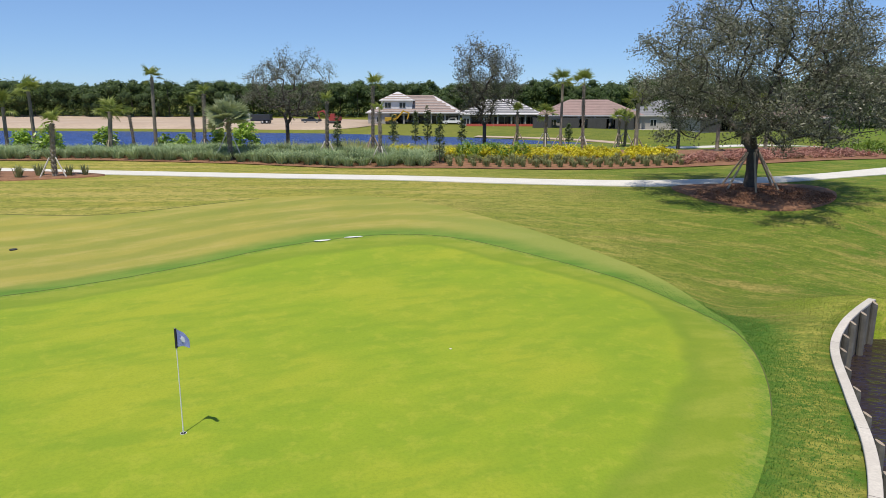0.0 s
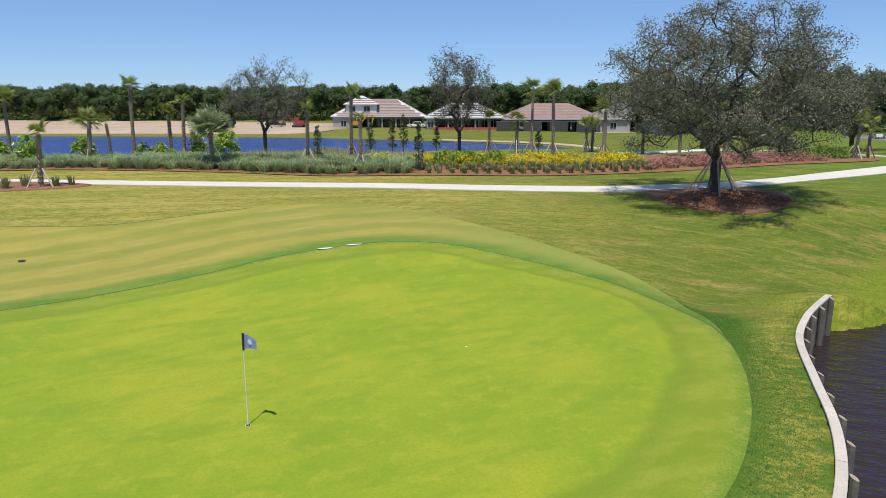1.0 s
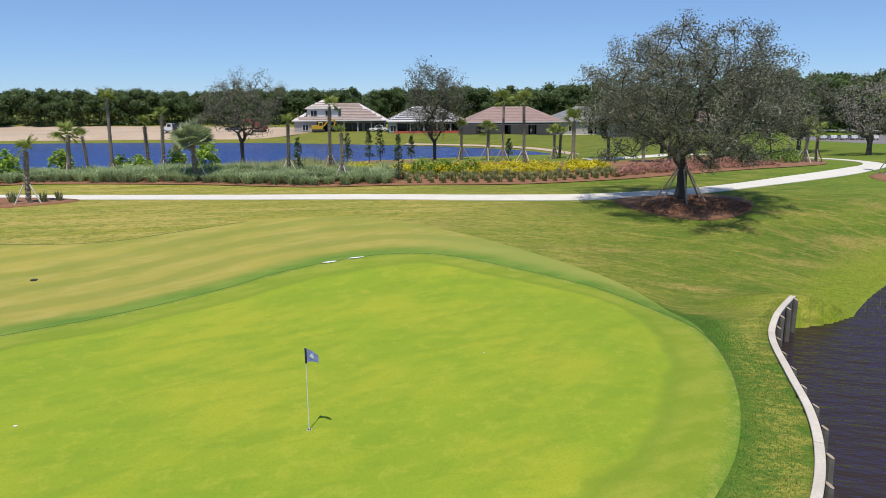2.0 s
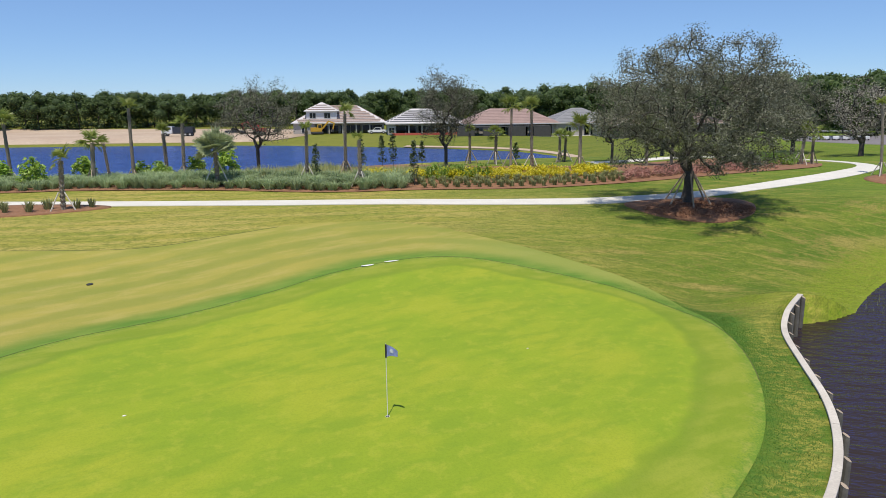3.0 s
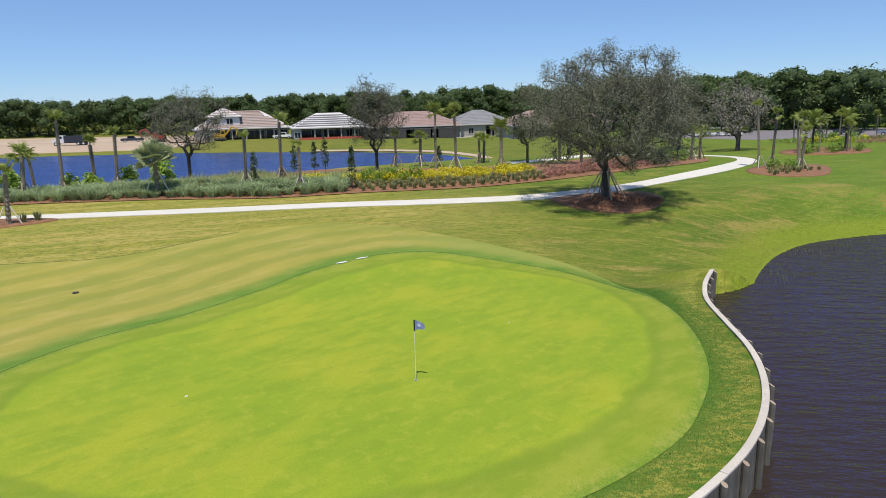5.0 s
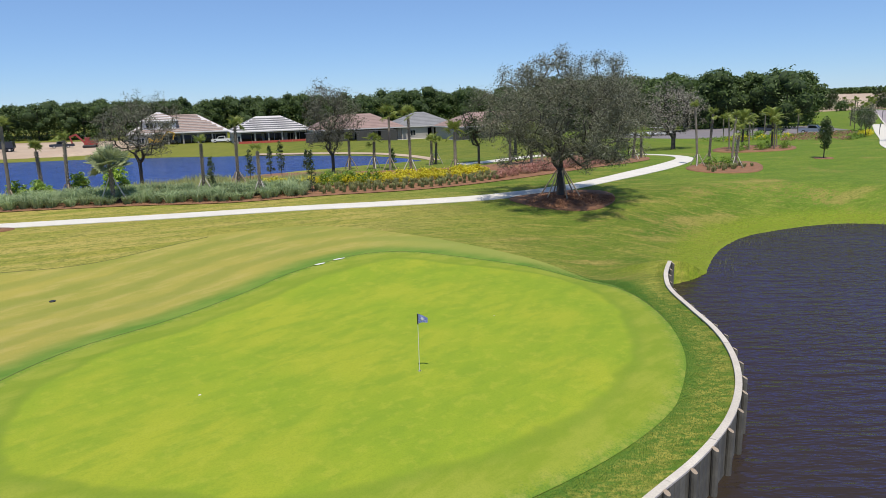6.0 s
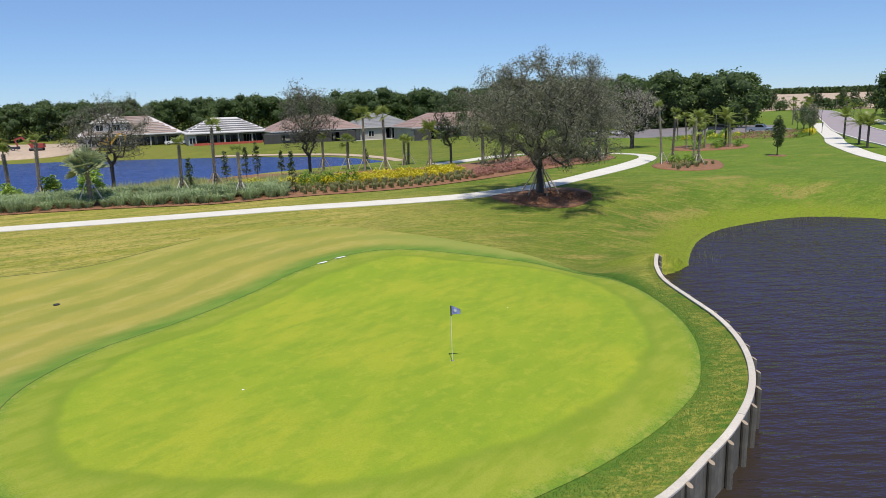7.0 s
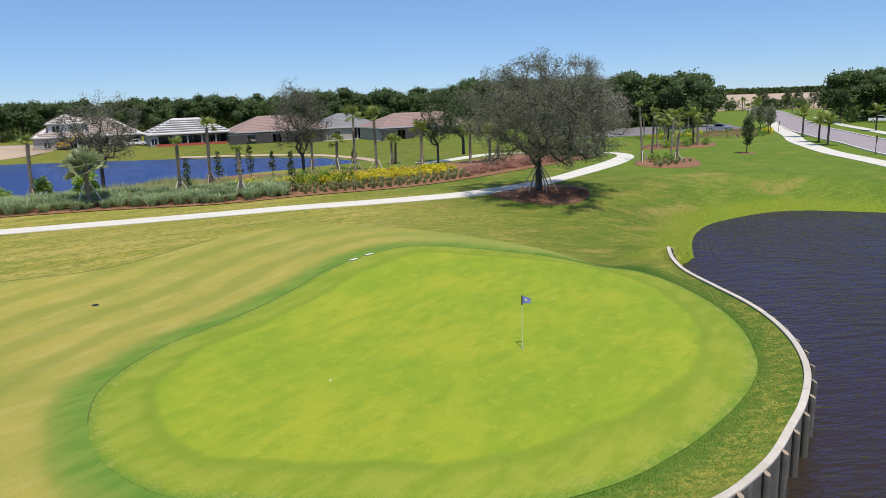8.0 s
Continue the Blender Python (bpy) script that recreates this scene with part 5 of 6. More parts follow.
def roof_rows(parent, w, d, z, rise, material, fractions, over=0.6, x_off=0.0, y_off=0.0, gap=0.0, seed=1, width=0.45, thick=0.12):
    """Courses of tiles laid across the front and side slopes."""
    rng = random.Random(seed)
    a, b = w / 2 + over, d / 2 + over
    k = max(0.3, a - b)
    slope = math.atan2(rise, b)
    for f in fractions:
        x0, x1 = -a + f * (a - k), a - f * (a - k)
        yy, zz = -b + f * b, z + f * rise
        L0, L1 = x0 + 0.3 + rng.uniform(0, gap), x1 - 0.3 - rng.uniform(0, gap)
        bm = bmesh.new()
        box(bm, L0, L1, -width / 2, width / 2, 0.0, thick)
        bmesh.ops.transform(bm, matrix=Matrix.Translation((x_off, yy + y_off, zz + 0.01)) @ Matrix.Rotation(slope, 4, "X"), verts=bm.verts[:])
        part("tile_course", bm, material, parent)
        for sgn in (-1, 1):
            bm = bmesh.new()
            half = b - f * b - 0.4
            if half < 0.5:
                bm.free()
                continue
            box(bm, -half, half, -width / 2, width / 2, 0.0, thick)
            bmesh.ops.transform(bm, matrix=Matrix.Translation((x_off + sgn * (a - f * (a - k)), y_off, zz + 0.01)) @ Matrix.Rotation(radians(90 * sgn), 4, "Z") @ Matrix.Rotation(math.atan2(rise, a - k), 4, "X"), verts=bm.verts[:])
            part("tile_course", bm, material, parent)


def window(parent, x, y, z, w, h, bars=1):
    bm = bmesh.new()
    for x0, x1, z0, z1 in ((x - w / 2 - 0.1, x + w / 2 + 0.1, z + h, z + h + 0.1), (x - w / 2 - 0.1, x + w / 2 + 0.1, z - 0.1, z), (x - w / 2 - 0.1, x - w / 2, z, z + h), (x + w / 2, x + w / 2 + 0.1, z, z + h)):
        box(bm, x0, x1, y - 0.09, y + 0.02, z0, z1)
    for k in range(1, bars + 1):
        q = x - w / 2 + w * k / (bars + 1)
        box(bm, q - 0.05, q + 0.05, y - 0.075, y - 0.02, z + 0.002, z + h - 0.002)
    fr = part("window", bm, M_FASCIA, parent, "pale window frame")
    bm = bmesh.new()
    box(bm, x - w / 2 + 0.002, x + w / 2 - 0.002, y - 0.05, y - 0.03, z + 0.003, z + h - 0.003)
    part("pane", bm, M_GLASS, fr, "dark glass")


def house(x, y, w, d, eave, rise, roof_m, wall_m, label, wing=0.3, screen=False, turn=0.0, base=-0.8, lanai=4.6, ridge=True):
    root = thing("house", x, y, base, label, "house", "lakeside houses", turn)
    bm = bmesh.new()
    box(bm, -w / 2, w / 2, -d / 2 + lanai, d / 2, -1.0, eave)
    part("wall", bm, wall_m, root)
    xw = -w / 2 + wing * w
    bm = bmesh.new()
    box(bm, -w / 2 + 0.004, xw, -d / 2, -d / 2 + lanai - 0.004, -1.0, eave)
    part("wing_wall", bm, wall_m, root)
    window(root, -w / 2 + wing * w * 0.5, -d / 2, 0.9, 1.5, 1.5)
    part("roof", hip(w, d, eave + 0.22, rise), roof_m, root, "hipped roof")
    bm = bmesh.new()
    a, b = w / 2 + 0.63, d / 2 + 0.63
    for x0, x1, y0, y1 in ((-a, a, -b, -b + 0.06), (-a, a, b - 0.06, b), (-a, -a + 0.06, -b + 0.06, b - 0.06), (a - 0.06, a, -b + 0.06, b - 0.06)):
        box(bm, x0, x1, y0, y1, eave - 0.02, eave + 0.26)
    part("fascia", bm, M_FASCIA, root, "pale fascia board")
    n = 5
    for k in range(n):
        q = xw + (w / 2 - xw - 0.4) * (k + 1) / n
        bm = bmesh.new()
        box(bm, q - 0.2, q + 0.2, -d / 2, -d / 2 + 0.4, -1.0, eave - 0.003, 0.02)
        part("post", bm, wall_m, root)
    # Wide panes; on the unfinished houses they stand in for dark, shaded openings.
    for k in range(3):
        q = xw + (w / 2 - xw) * (k + 0.5) / 3
        window(root, q, -d / 2 + lanai, 0.08, (w / 2 - xw) / 3 - 0.7, 2.7, 1)
    bm = bmesh.new()
    box(bm, -w / 2 - 0.5, w / 2 + 0.5, -d / 2 - 1.2, -d / 2 + lanai - 0.01, -1.2, 0.05)
    part("patio_slab", bm, M_CONC, root)
    if screen:
        sx0, sx1, sd = screen
        cage = part("lanai_roof", box(bmesh.new(), sx0, sx1, -d / 2 - sd, -d / 2 - 0.7, 2.75, 2.9), M_SCREEN, root, "charcoal screened porch")
        m = int((sx1 - sx0) / 2.2)
        for k in range(m + 1):
            q = sx0 + (sx1 - sx0) * k / m
            part("cage_post", box(bmesh.new(), q - 0.06, q + 0.06, -d / 2 - sd - 0.03, -d / 2 - sd + 0.09, -0.6, 2.75), M_SCREEN, cage)
            if k < m and k % 3 != 2:
                part("screen_panel", box(bmesh.new(), q + 0.07, q + (sx1 - sx0) / m - 0.07, -d / 2 - sd + 0.01, -d / 2 - sd + 0.03, 0.25, 2.74), M_SCREEN, cage)
        part("knee_wall", box(bmesh.new(), sx0, sx1, -d / 2 - sd + 0.1, -d / 2 - sd + 0.25, -1.2, 0.25), wall_m, root)
    return root


h1 = house(-12.8, 213, 26.5, 16, 3.5, 4.9, M_UNDER, M_STUCCO, "unfinished grey and white house with a part-tiled roof and upper storey", 0.24)
roof_rows(h1, 26.5, 16, 3.72, 4.9, M_STACK, [0.06, 0.15, 0.24, 0.33, 0.42, 0.51, 0.6, 0.69, 0.78, 0.87, 0.95], gap=1.2, seed=2, width=0.55)
up = part("upper_storey", box(bmesh.new(), -9.5, -0.6, -7.0, 1.5, 3.6, 7.0), M_BLOCK, h1, "white upper storey")
for q in (-7.6, -3.4):
    window(h1, q, -7.0, 5.0, 1.7, 1.5)
bm = hip(8.9, 8.5, 7.15, 2.4)
bmesh.ops.translate(bm, vec=(-5.05, -2.75, 0), verts=bm.verts[:])
part("upper_roof", bm, M_UNDER, h1, "pale upper hipped roof")
roof_rows(h1, 8.9, 8.5, 7.15, 2.4, M_STACK, [0.15, 0.4, 0.65], x_off=-5.05, y_off=-2.75, seed=3)

h2 = house(11.5, 199, 21, 14, 3.4, 3.9, M_UNDER, M_STUCCO, "unfinished grey house with striped white underlay on its roof", 0.1)
roof_rows(h2, 21, 14, 3.62, 3.9, M_SLATE, [0.12, 0.26, 0.40, 0.54, 0.68, 0.82], seed=4, width=0.55)
window(h2, 6.4, -7.0 + 4.45, 0.4, 3.4, 2.3, 3)
h3 = house(34, 189, 25, 15, 3.3, 3.9, M_PTILE, M_STUCCO, "finished grey house with a pink-brown tiled hip roof and screened porch", 0.2, (-15.5, 9.5, 3.4))
roof_rows(h3, 25, 15, 3.52, 3.9, M_PTILE, [0.1 * k for k in range(1, 10)], seed=5, width=0.66, thick=0.035)
h4 = house(54, 190, 18, 15, 3.3, 3.8, M_GTILE, M_STUCCO, "grey stucco house with a grey tiled hip roof", 0.5)
roof_rows(h4, 18, 15, 3.52, 3.8, M_GTILE, [0.1 * k for k in range(1, 10)], seed=6, width=0.66, thick=0.035)
h5 = house(71, 174, 30, 15, 3.2, 3.6, M_PTILE, M_STUCCO, "long grey house with pink tiled roof and dark screened porch", 0.15, (-16, 13, 3.2))
roof_rows(h5, 30, 15, 3.42, 3.6, M_PTILE, [0.1 * k for k in range(1, 10)], seed=7, width=0.66, thick=0.035)


def barrier(x, y, L):
    ob = thing("barrier_fence", x, y, gz(x, y), "low red mesh barrier fence before an unfinished house", "fence")
    part("mesh", box(bmesh.new(), -L / 2, L / 2, -0.01, 0.01, 0.05, 0.65), M_REDTAPE, ob)
    for k in range(6):
        q = -L / 2 + L * k / 5
        part("stake", box(bmesh.new(), q - 0.03, q + 0.03, -0.05, -0.012, -0.2, 0.8), M_STAKE, ob)


barrier(11, 188, 18)

# ---- vehicles and site plant ----
M_VWHITE = plain("white_car_paint", (0.72, 0.72, 0.72), (0.68, 0.68, 0.69), 1, 20, 0.3, 0.0, coat=0.5)
M_VSILVER = plain("silver_car_paint", (0.30, 0.33, 0.38), (0.26, 0.29, 0.34), 1, 20, 0.3, 0.0, 0.4, coat=0.5)
M_VDARK = plain("dark_car_paint", (0.03, 0.03, 0.035), (0.04, 0.04, 0.045), 1, 20, 0.3, 0.0, coat=0.5)
M_VYEL = plain("yellow_machine_paint", (0.62, 0.36, 0.03), (0.52, 0.30, 0.03), 1, 12, 0.5, 0.1)
M_VRED = plain("red_machine_paint", (0.36, 0.05, 0.04), (0.30, 0.05, 0.04), 1, 12, 0.5, 0.1)


def wheel(parent, x, y, r, w=0.24):
    v, f = tube([(0, -w / 2, 0), (0, -w / 2 + 0.03, 0), (0, w / 2 - 0.03, 0), (0, w / 2, 0)], [r * 0.9, r, r, r * 0.9], 14)
    ob = part("wheel", mesh_from("wheel", v, f, M_BLACK), None, parent, "black tyre")
    ob.location = (x, y, r)
    v, f = tube([(0, -w / 2 - 0.01, 0), (0, w / 2 + 0.01, 0)], [r * 0.5, r * 0.5], 10)
    part("rim", mesh_from("rim", v, f, M_FASCIA), None, ob)


def profile(pts, half, inset=0.0):
    """A side outline in x and z drawn out to both sides."""
    bm = bmesh.new()
    a = [bm.verts.new((x, -half + (inset if z > 1.05 else 0), z)) for x, z in pts]
    b = [bm.verts.new((x, half - (inset if z > 1.05 else 0), z)) for x, z in pts]
    bm.faces.new(a)
    bm.faces.new(b[::-1])
    n = len(pts)
    for i in range(n):
        bm.faces.new((a[(i + 1) % n], a[i], b[i], b[(i + 1) % n]))
    bmesh.ops.recalc_face_normals(bm, faces=bm.faces[:])
    return bm


def pickup(x, y, turn, paint, label, name="pickup_truck"):
    ob = thing(name, x, y, gz(x, y) + 0.05, label, "pickup truck", "parked vehicles", turn)
    body = part("body", profile([(-2.85, 0.45), (2.8, 0.45), (2.85, 0.95), (1.35, 1.1), (0.65, 1.82), (-0.9, 1.85), (-1.05, 1.15), (-2.85, 1.1)], 0.98, 0.12), paint, ob)
    for s in (-1, 1):
        part("side_window", profile([(1.05, 1.16), (0.58, 1.70), (-0.80, 1.73), (-0.86, 1.16)], 0.0, 0.0), M_GLASS, body).location = (0, s * 0.875, 0)
    bm = bmesh.new()
    bm.faces.new([bm.verts.new(q) for q in ((1.30, -0.78, 1.15), (1.30, 0.78, 1.15), (0.70, 0.72, 1.79), (0.70, -0.72, 1.79))])
    part("windscreen", bm, M_GLASS, body)
    for sx in (-1.75, 1.75):
        for sy in (-0.86, 0.86):
            wheel(ob, sx, sy, 0.40)
    return ob


def golf_cart(x, y, turn):
    ob = thing("golf_cart", x, y, gz(x, y) + 0.05, "white golf cart with a canopy parked in a row", "golf cart", "golf carts", turn)
    part("body", profile([(-1.2, 0.3), (1.2, 0.3), (1.15, 0.75), (0.75, 0.85), (0.55, 0.38), (-0.1, 0.38), (-0.2, 0.7), (-1.15, 0.8)], 0.58), M_VWHITE, ob)
    part("seat", box(bmesh.new(), -0.55, 0.0, -0.52, 0.52, 0.72, 0.86, 0.04), M_BLACK, ob)
    part("canopy", box(bmesh.new(), -1.05, 0.75, -0.6, 0.6, 1.78, 1.86, 0.03), M_VWHITE, ob, "white canopy")
    for sx, sy in ((-0.95, -0.5), (-0.95, 0.5), (0.68, -0.5), (0.68, 0.5)):
        part("strut", pole_mesh("strut", (sx, sy, 0.6), (sx * 0.95, sy, 1.8), 0.02, 0.02, M_BLACK), None, ob)
    for sx in (-0.8, 0.8):
        for sy in (-0.5, 0.5):
            wheel(ob, sx, sy, 0.23, 0.16)


def dump_truck(x, y, turn):
    ob = thing("dump_truck", x, y, gz(x, y) + 0.1, "white-cabbed dump truck with a dark tipper on the sand", "truck", "parked vehicles", turn)
    part("chassis", box(bmesh.new(), -4.4, 3.6, -0.55, 0.55, 0.7, 1.0, 0.03), M_VDARK, ob)
    part("tipper", profile([(-4.6, 1.0), (1.0, 1.0), (1.2, 2.6), (-4.4, 2.6)], 1.2), M_VDARK, ob, "dark tipper body")
    cab = part("cab", profile([(1.3, 0.8), (4.4, 0.8), (4.4, 1.7), (3.1, 1.85), (2.8, 2.75), (1.3, 2.8)], 1.1), M_VWHITE, ob, "white cab")
    for s in (-1, 1):
        part("side_window", box(bmesh.new(), 1.7, 2.7, s * 1.105 - 0.006, s * 1.105 + 0.006, 1.85, 2.55), M_GLASS, cab)
    for sx in (-3.6, -2.3, 3.4):
        for sy in (-1.0, 1.0):
            wheel(ob, sx, sy, 0.52, 0.3)


def digger(x, y, turn, paint, label):
    ob = thing("excavator", x, y, gz(x, y) + 0.1, label, "excavator", "site machines", turn)
    for s in (-1, 1):
        part("track", box(bmesh.new(), -1.7, 1.7, s * 0.95 - 0.25, s * 0.95 + 0.25, 0, 0.75, 0.18), M_BLACK, ob)
    part("body", profile([(-1.9, 0.8), (1.2, 0.8), (1.2, 1.4), (-0.2, 1.9), (-1.9, 1.9)], 1.1), paint, ob)
    cab = part("cab", box(bmesh.new(), 0.0, 1.3, -1.05, -0.1, 1.4, 2.75, 0.06), paint, ob)
    part("side_window", box(bmesh.new(), 0.2, 1.1, -1.07, -1.055, 1.8, 2.6), M_GLASS, cab)
    part("boom", profile([(1.0, 1.3), (1.4, 1.2), (3.4, 3.4), (5.0, 2.9), (5.0, 3.25), (3.2, 3.85)], 0.18), paint, ob, "raised digging boom")
    part("stick", profile([(4.8, 3.2), (5.15, 3.2), (4.6, 1.2), (4.3, 1.2)], 0.14), paint, ob)
    part("bucket", profile([(4.1, 1.3), (4.8, 1.3), (4.6, 0.5), (4.0, 0.6)], 0.4), M_VDARK, ob)


digger(-19.0, 202.0, 10, M_VYEL, "yellow excavator parked before the unfinished house")
digger(-36.0, 206.0, 170, M_VRED, "small red machine on the building site")
pickup(-1.6, 201.5, 170, M_VWHITE, "white work truck beside the unfinished house", "work_truck")
pickup(-44.0, 212.0, 10, M_VDARK, "dark pickup standing on the building site")
dump_truck(-58.0, 203.0, 175)
LOT = [(94, 110), (126, 106), (138, 120), (146, 132), (120, 143), (96, 144), (82, 135), (84, 120)]
patch("car_park", LOT, 0.05, M_LOT_SHADE, "grey asphalt car park before the grove", "car park")
pickup(117.2, 107.6, -62, M_VSILVER, "silver pickup truck parked on the asphalt lot")
pickup(113.5, 115.5, -58, M_VDARK, "dark pickup truck parked on the asphalt lot")
pickup(168, 99.5, -60, M_VWHITE, "white pickup truck parked across the road")
for k in range(6):
    golf_cart(85.5 + 1.75 * k, 129.6 - 0.6 * k, 255)


# ---- by the road ----
def feather(name, reach, seed):
    rng = random.Random(seed)
    V, F = [], []
    pts = [(reach * s, 0, 0.45 * reach * (s - 1.35 * s * s)) for s in np.linspace(0, 1, 7)]
    v, f = tube(pts, [0.03, 0.026, 0.022, 0.018, 0.014, 0.01, 0.006], 4)
    V += v
    F += f
    for k in range(26):
        s = 0.15 + 0.85 * k / 26
        x, z = reach * s, 0.45 * reach * (s - 1.35 * s * s)
        L = 0.42 * reach * 0.5 * math.sin(0.5 + 2.3 * s)
        for side in (-1, 1):
            o = len(V)
            V += [(x - 0.03, 0, z), (x + 0.05, 0, z), (x + 0.55 * L, side * L, z + 0.12 * L - 0.25 * L * rng.random())]
            F.append((o, o + 1, o + 2))
    return mesh_from(name, V, F, M_FROND)


FEATHER = [feather("frond", 2.1, s) for s in (1, 2)]


def date_palm(x, y, h, seed):
    rng = random.Random(seed)
    root = thing("date_palm", x, y, gz(x, y) + 0.02, "date palm with a dark straight trunk and arching fronds", "palm tree", "date palms")
    stem = trunk_mesh(h, 0.17, (0, 0), seed, False)
    stem.materials[0] = M_BARK
    part("trunk", stem, None, root)
    for k in range(24):
        ob = part("frond", FEATHER[k % 2], None, root)
        s = rng.uniform(1.05, 1.35)
        ob.matrix_basis = Matrix.Translation((0, 0, h)) @ pose(0, 0, 0, 0, -rng.uniform(-5, 75), k * 137.5) @ Matrix.Diagonal((s, s, s, 1))


for k, (x, y, h) in enumerate(((85.1, 59.6, 3.2), (90.0, 64.4, 3.0), (100.0, 74.3, 3.6), (112, 64, 3.4), (124, 75, 3.4), (70.5, 78.5, 4.0), (77, 79, 4.2))):
    date_palm(x, y, h, 60 + k)
patch("bed_mulch", [(63, 76), (66, 72), (74, 72.0), (80, 78), (78, 84), (70, 83)], 0.07, M_MULCH, "mulch island with palms and shrubs", "mulch bed")
for k, (x, y, h) in enumerate(((66, 75, 4.2), (69, 75.5, 4.8), (73, 74.5, 4.4), (75.5, 76.5, 3.8), (67.5, 78, 5.4))):
    sabal(x, y, h, 160 + k, (0.1 - 0.1 * k, 0.1), 10, 0, 0.13, 0.72, False, 0.5)
scatter("green_shrub", DARK, [(65.5 + 1.5 * k, 74.2 + 0.9 * (k % 3)) for k in range(8)], "dark green leafy shrub on the mulch island", "shrub", "island shrubs", 17)


def hedge(x0, y0, x1, y1, w, h, seed, label):
    rng = np.random.default_rng(seed)
    L = math.hypot(x1 - x0, y1 - y0)
    n = int(L * 14)
    s, o = rng.uniform(0, 1, n), rng.uniform(-w / 2, w / 2, n)
    ux, uy = (x1 - x0) / L, (y1 - y0) / L
    x, y = x0 + s * (x1 - x0) - o * uy, y0 + s * (y1 - y0) + o * ux
    c = np.stack([x, y, ground(x, y) + rng.uniform(0.15, h, n)], 1)
    V, F = leaf_cloud(c, 0.16, 8, 0.13, rng)
    ob = new("hedge", mesh_from("hedge", V, F, M_PINK if "red" in label else M_SHRUB))
    tagged(ob, label, "hedge", "hedges")


hedge(92, 92, 99, 83, 2.4, 0.7, 71, "low dark red clipped hedge by the car park")
hedge(99, 83, 113, 92, 2.0, 0.6, 72, "low green clipped hedge by the car park")
hedge(84, 104, 101, 103, 2.0, 0.6, 73, "low yellow-green hedge before the car park")
tree("young_tree", 66.2, 59.4, 5.2, (0, 0, 3.1), (0.72, 0.72, 2.3), 1.0, 0.07, 70, 22, 0.12, M_OAKG, "young dark green tree in a small mulch ring", 81, 0.25, 0.0)
patch("sapling_mulch", [(64.8, 59.4), (66.2, 58.1), (67.6, 59.4), (66.2, 60.7)], 0.06, M_MULCH, "small ring of mulch round a young tree", "mulch bed", 4)
for k, (x, y) in enumerate(((112, 90), (108, 87.5), (116, 94), (123, 101), (119, 95.5), (127, 104), (131, 109), (88, 96))):
    tree("street_tree", x, y, 5.0, (0, 0, 3.6), (1.05, 1.05, 2.1), 1.5, 0.07, 40, 10, 0.15, M_OAKG if k % 2 else M_OAK, "slim young tree beside the car park", 90 + k, 0.34, 0.1, group="car park trees")


hedge(84, 99, 96, 93, 3.0, 1.1, 74, "leafy green planting before the car park")
hedge(101, 100, 116, 97, 3.0, 0.9, 75, "low red-leaved planting before the car park")
hedge(104, 103, 132, 106, 2.4, 0.5, 76, "dense green planting along the car park's edge")
rq = random.Random(79)
belt_spots = []
while len(belt_spots) < 130:
    f, o = rq.random(), rq.uniform(-22, 16)
    x, y = 206 + 140 * f + 0.62 * o, 278 - 108 * f + 0.78 * o
    if way_to(ROAD, np.array([x]), np.array([y]))[0] > 7:
        belt_spots.append((x, y, rq.uniform(0.22, 0.42)))
woods("shrub_belt", belt_spots, "belt of young dark green shrubs before the bare field", 54, 0.85, 300)
scatter("yellow_shrub", YEL, [(88 + 1.3 * k, 100.5 - 0.5 * k + 0.8 * (k % 2)) for k in range(9)] + [(108 + 1.5 * k, 88.5 + 0.9 * k) for k in range(6)], "mounded shrub with yellow leaves before the car park", "shrub", "car park shrubs", 18, 0.9, 1.4)
scatter("green_shrub", DARK, [(92 + 1.6 * k, 101.5 + 0.25 * k + 1.1 * (k % 3)) for k in range(9)], "dark green leafy shrub before the car park", "shrub", "car park shrubs", 22, 1.0, 1.7)
for k, (x, y, h) in enumerate(((94, 101, 4.6), (99, 103, 5.4), (104, 105, 4.4), (110, 105, 5.0), (86, 100, 4.8))):
    sabal(x, y, h, 180 + k, (0.15 - 0.1 * k, 0), 10, 0, 0.14, 0.8, False, 0.5, "slim cabbage palm in the planting before the car park", "car park palms")
belt = tree("field_tree", 232, 250, 7.0, (0, 0, 4.6), (1.7, 1.7, 3.2), 1.6, 0.10, 40, 12, 0.30, M_OAKG, "slender young tree planted before the bare field", 120, 0.5, 0.1, group="field trees")
rb = random.Random(78)
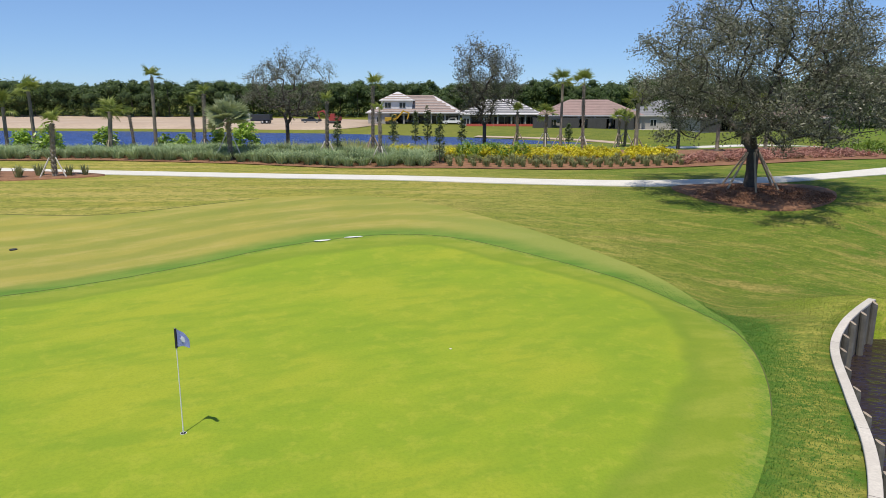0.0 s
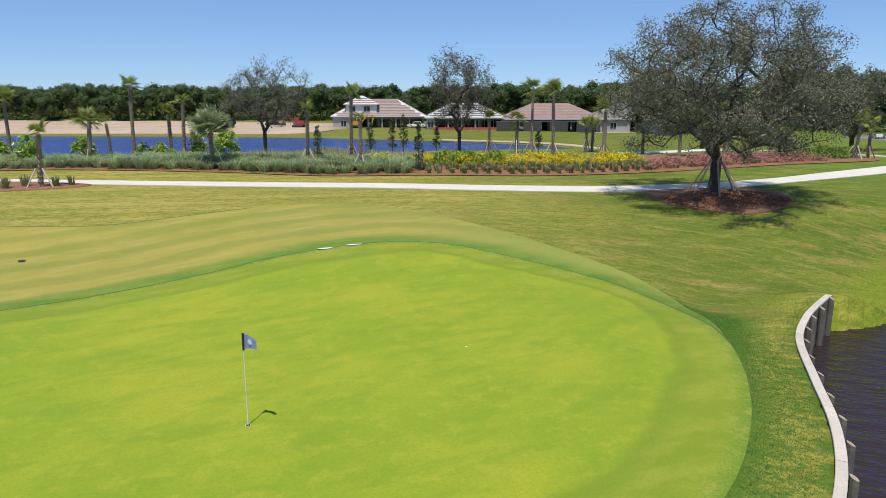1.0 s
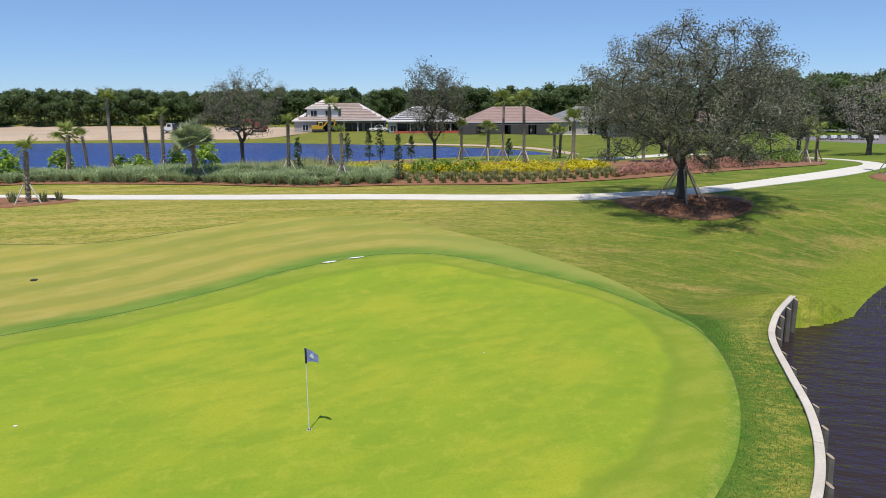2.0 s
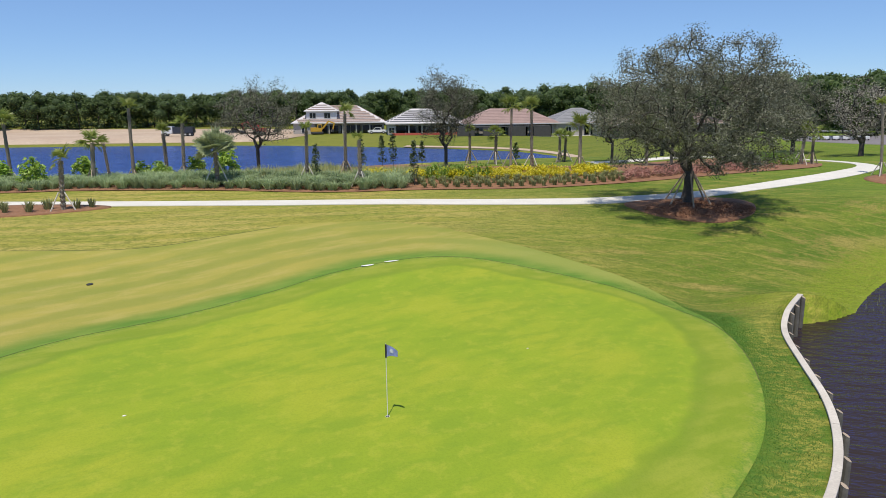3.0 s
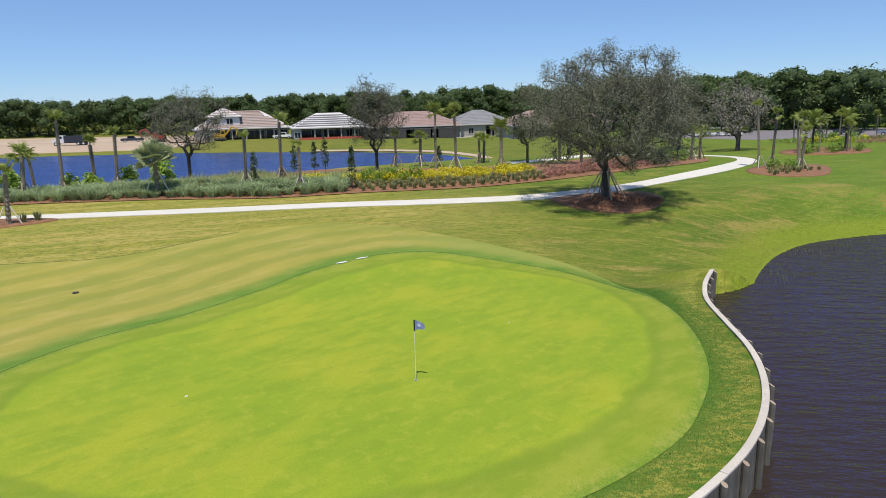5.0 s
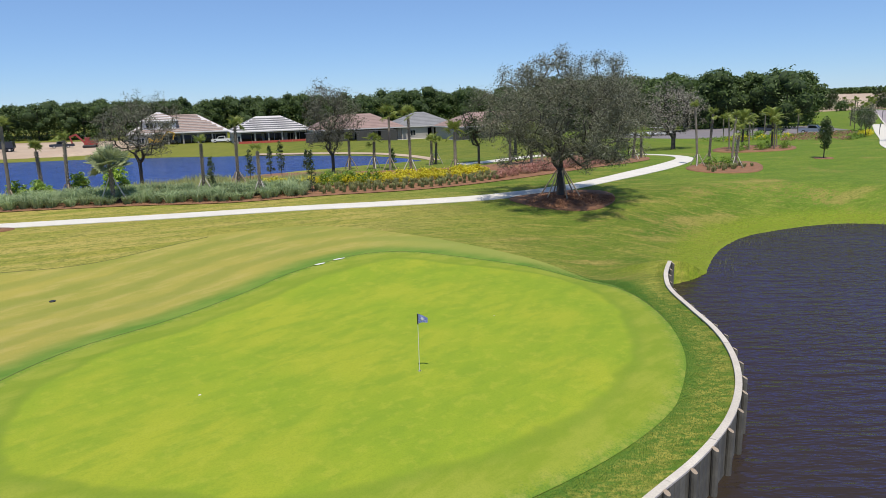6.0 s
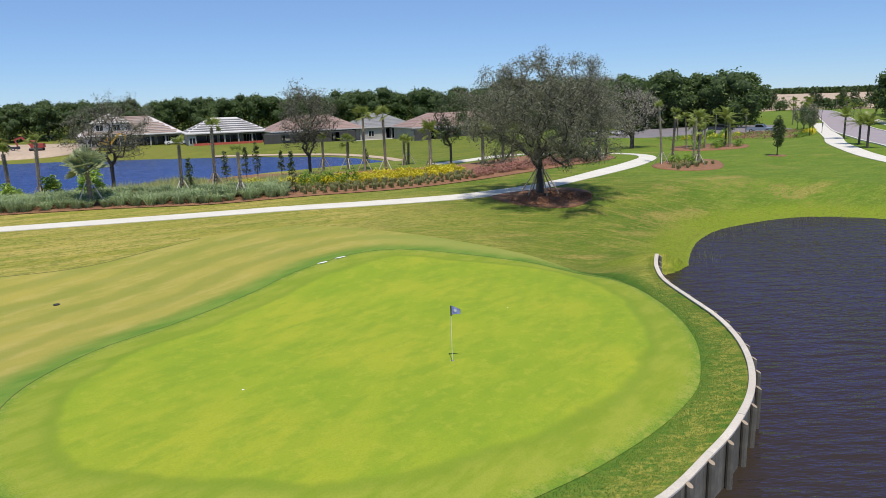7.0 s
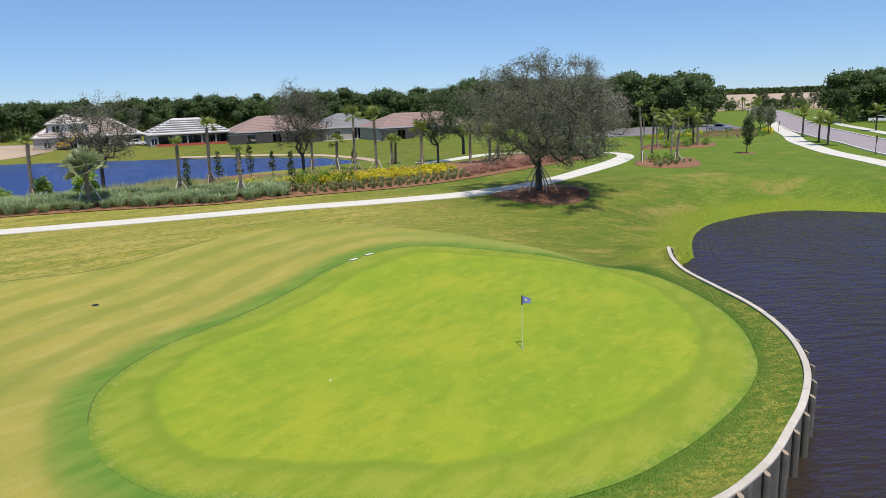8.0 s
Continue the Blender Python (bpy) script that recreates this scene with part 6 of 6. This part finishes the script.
for k in range(34):
    f = k / 33
    x, y = 222 + 104 * f + rb.uniform(-8, 8), 268 - 82 * f + rb.uniform(-8, 8)
    if way_to(ROAD, np.array([x]), np.array([y]))[0] > 6:
        v = rb.uniform(0.6, 1.35)
        copy_thing(belt, pose(x, y, gz(x, y), 0, 0, rb.uniform(0, 360))).scale = (v, v, v)


def sign(x, y, h, shape, turn, label, paint):
    ob = thing("road_sign", x, y, gz(x, y), label, "sign", "", turn)
    part("post", pole_mesh("post", (0, 0, -0.2), (0, 0, h), 0.05, 0.05, M_VDARK, 8), None, ob)
    bm = bmesh.new()
    if shape == "octagon":
        bmesh.ops.create_circle(bm, cap_ends=True, radius=0.45, segments=8, matrix=Matrix.Translation((0, -0.06, h)) @ Matrix.Rotation(radians(90), 4, "X") @ Matrix.Rotation(radians(22.5), 4, "Z"))
    else:
        box(bm, -0.45, 0.45, -0.09, -0.055, h - 0.7, h + 0.15, 0.01)
    part("board", bm, paint, ob)
    if shape == "octagon":
        part("lettering", box(bmesh.new(), -0.28, 0.28, -0.075, -0.065, h - 0.08, h + 0.08), M_VWHITE, ob)


sign(75.9, 46.8, 2.6, "board", 35, "dark square sign board on a dark post", M_VDARK)
sign(158, 104, 2.6, "octagon", 40, "red octagonal road sign on a dark post", M_VRED)
sign(118, 92.5, 2.2, "board", 50, "small pale sign board on a post", M_VWHITE)
sign(159.6, 124.8, 3.4, "octagon", 45, "dark round sign on a dark post", M_VDARK)
near_palm = sabal(150, 126, 5.2, 300, (0.1, 0), 9, 0, 0.17, 0.9, False, 0.4, "slim newly planted palm beside the road", "roadside palms")
rp = random.Random(77)
for k in range(22):
    q = beside(ROAD, 7.5 if k % 3 else -7.5)[52 + int(k * 2.1)]
    x, y = q[0] + rp.uniform(-2, 2), q[1] + rp.uniform(-2, 2)
    s = rp.uniform(0.7, 1.15)
    copy_thing(near_palm, pose(x, y, gz(x, y), 0, 0, rp.uniform(0, 360))).scale = (s, s, s)
patch("distant_field", [(250, 262), (285, 225), (318, 196), (620, 350), (1150, 640), (1180, 900), (900, 1060), (520, 620)], 0.12, M_SAND, "wide bare sandy field in the distance", "bare soil", 12)
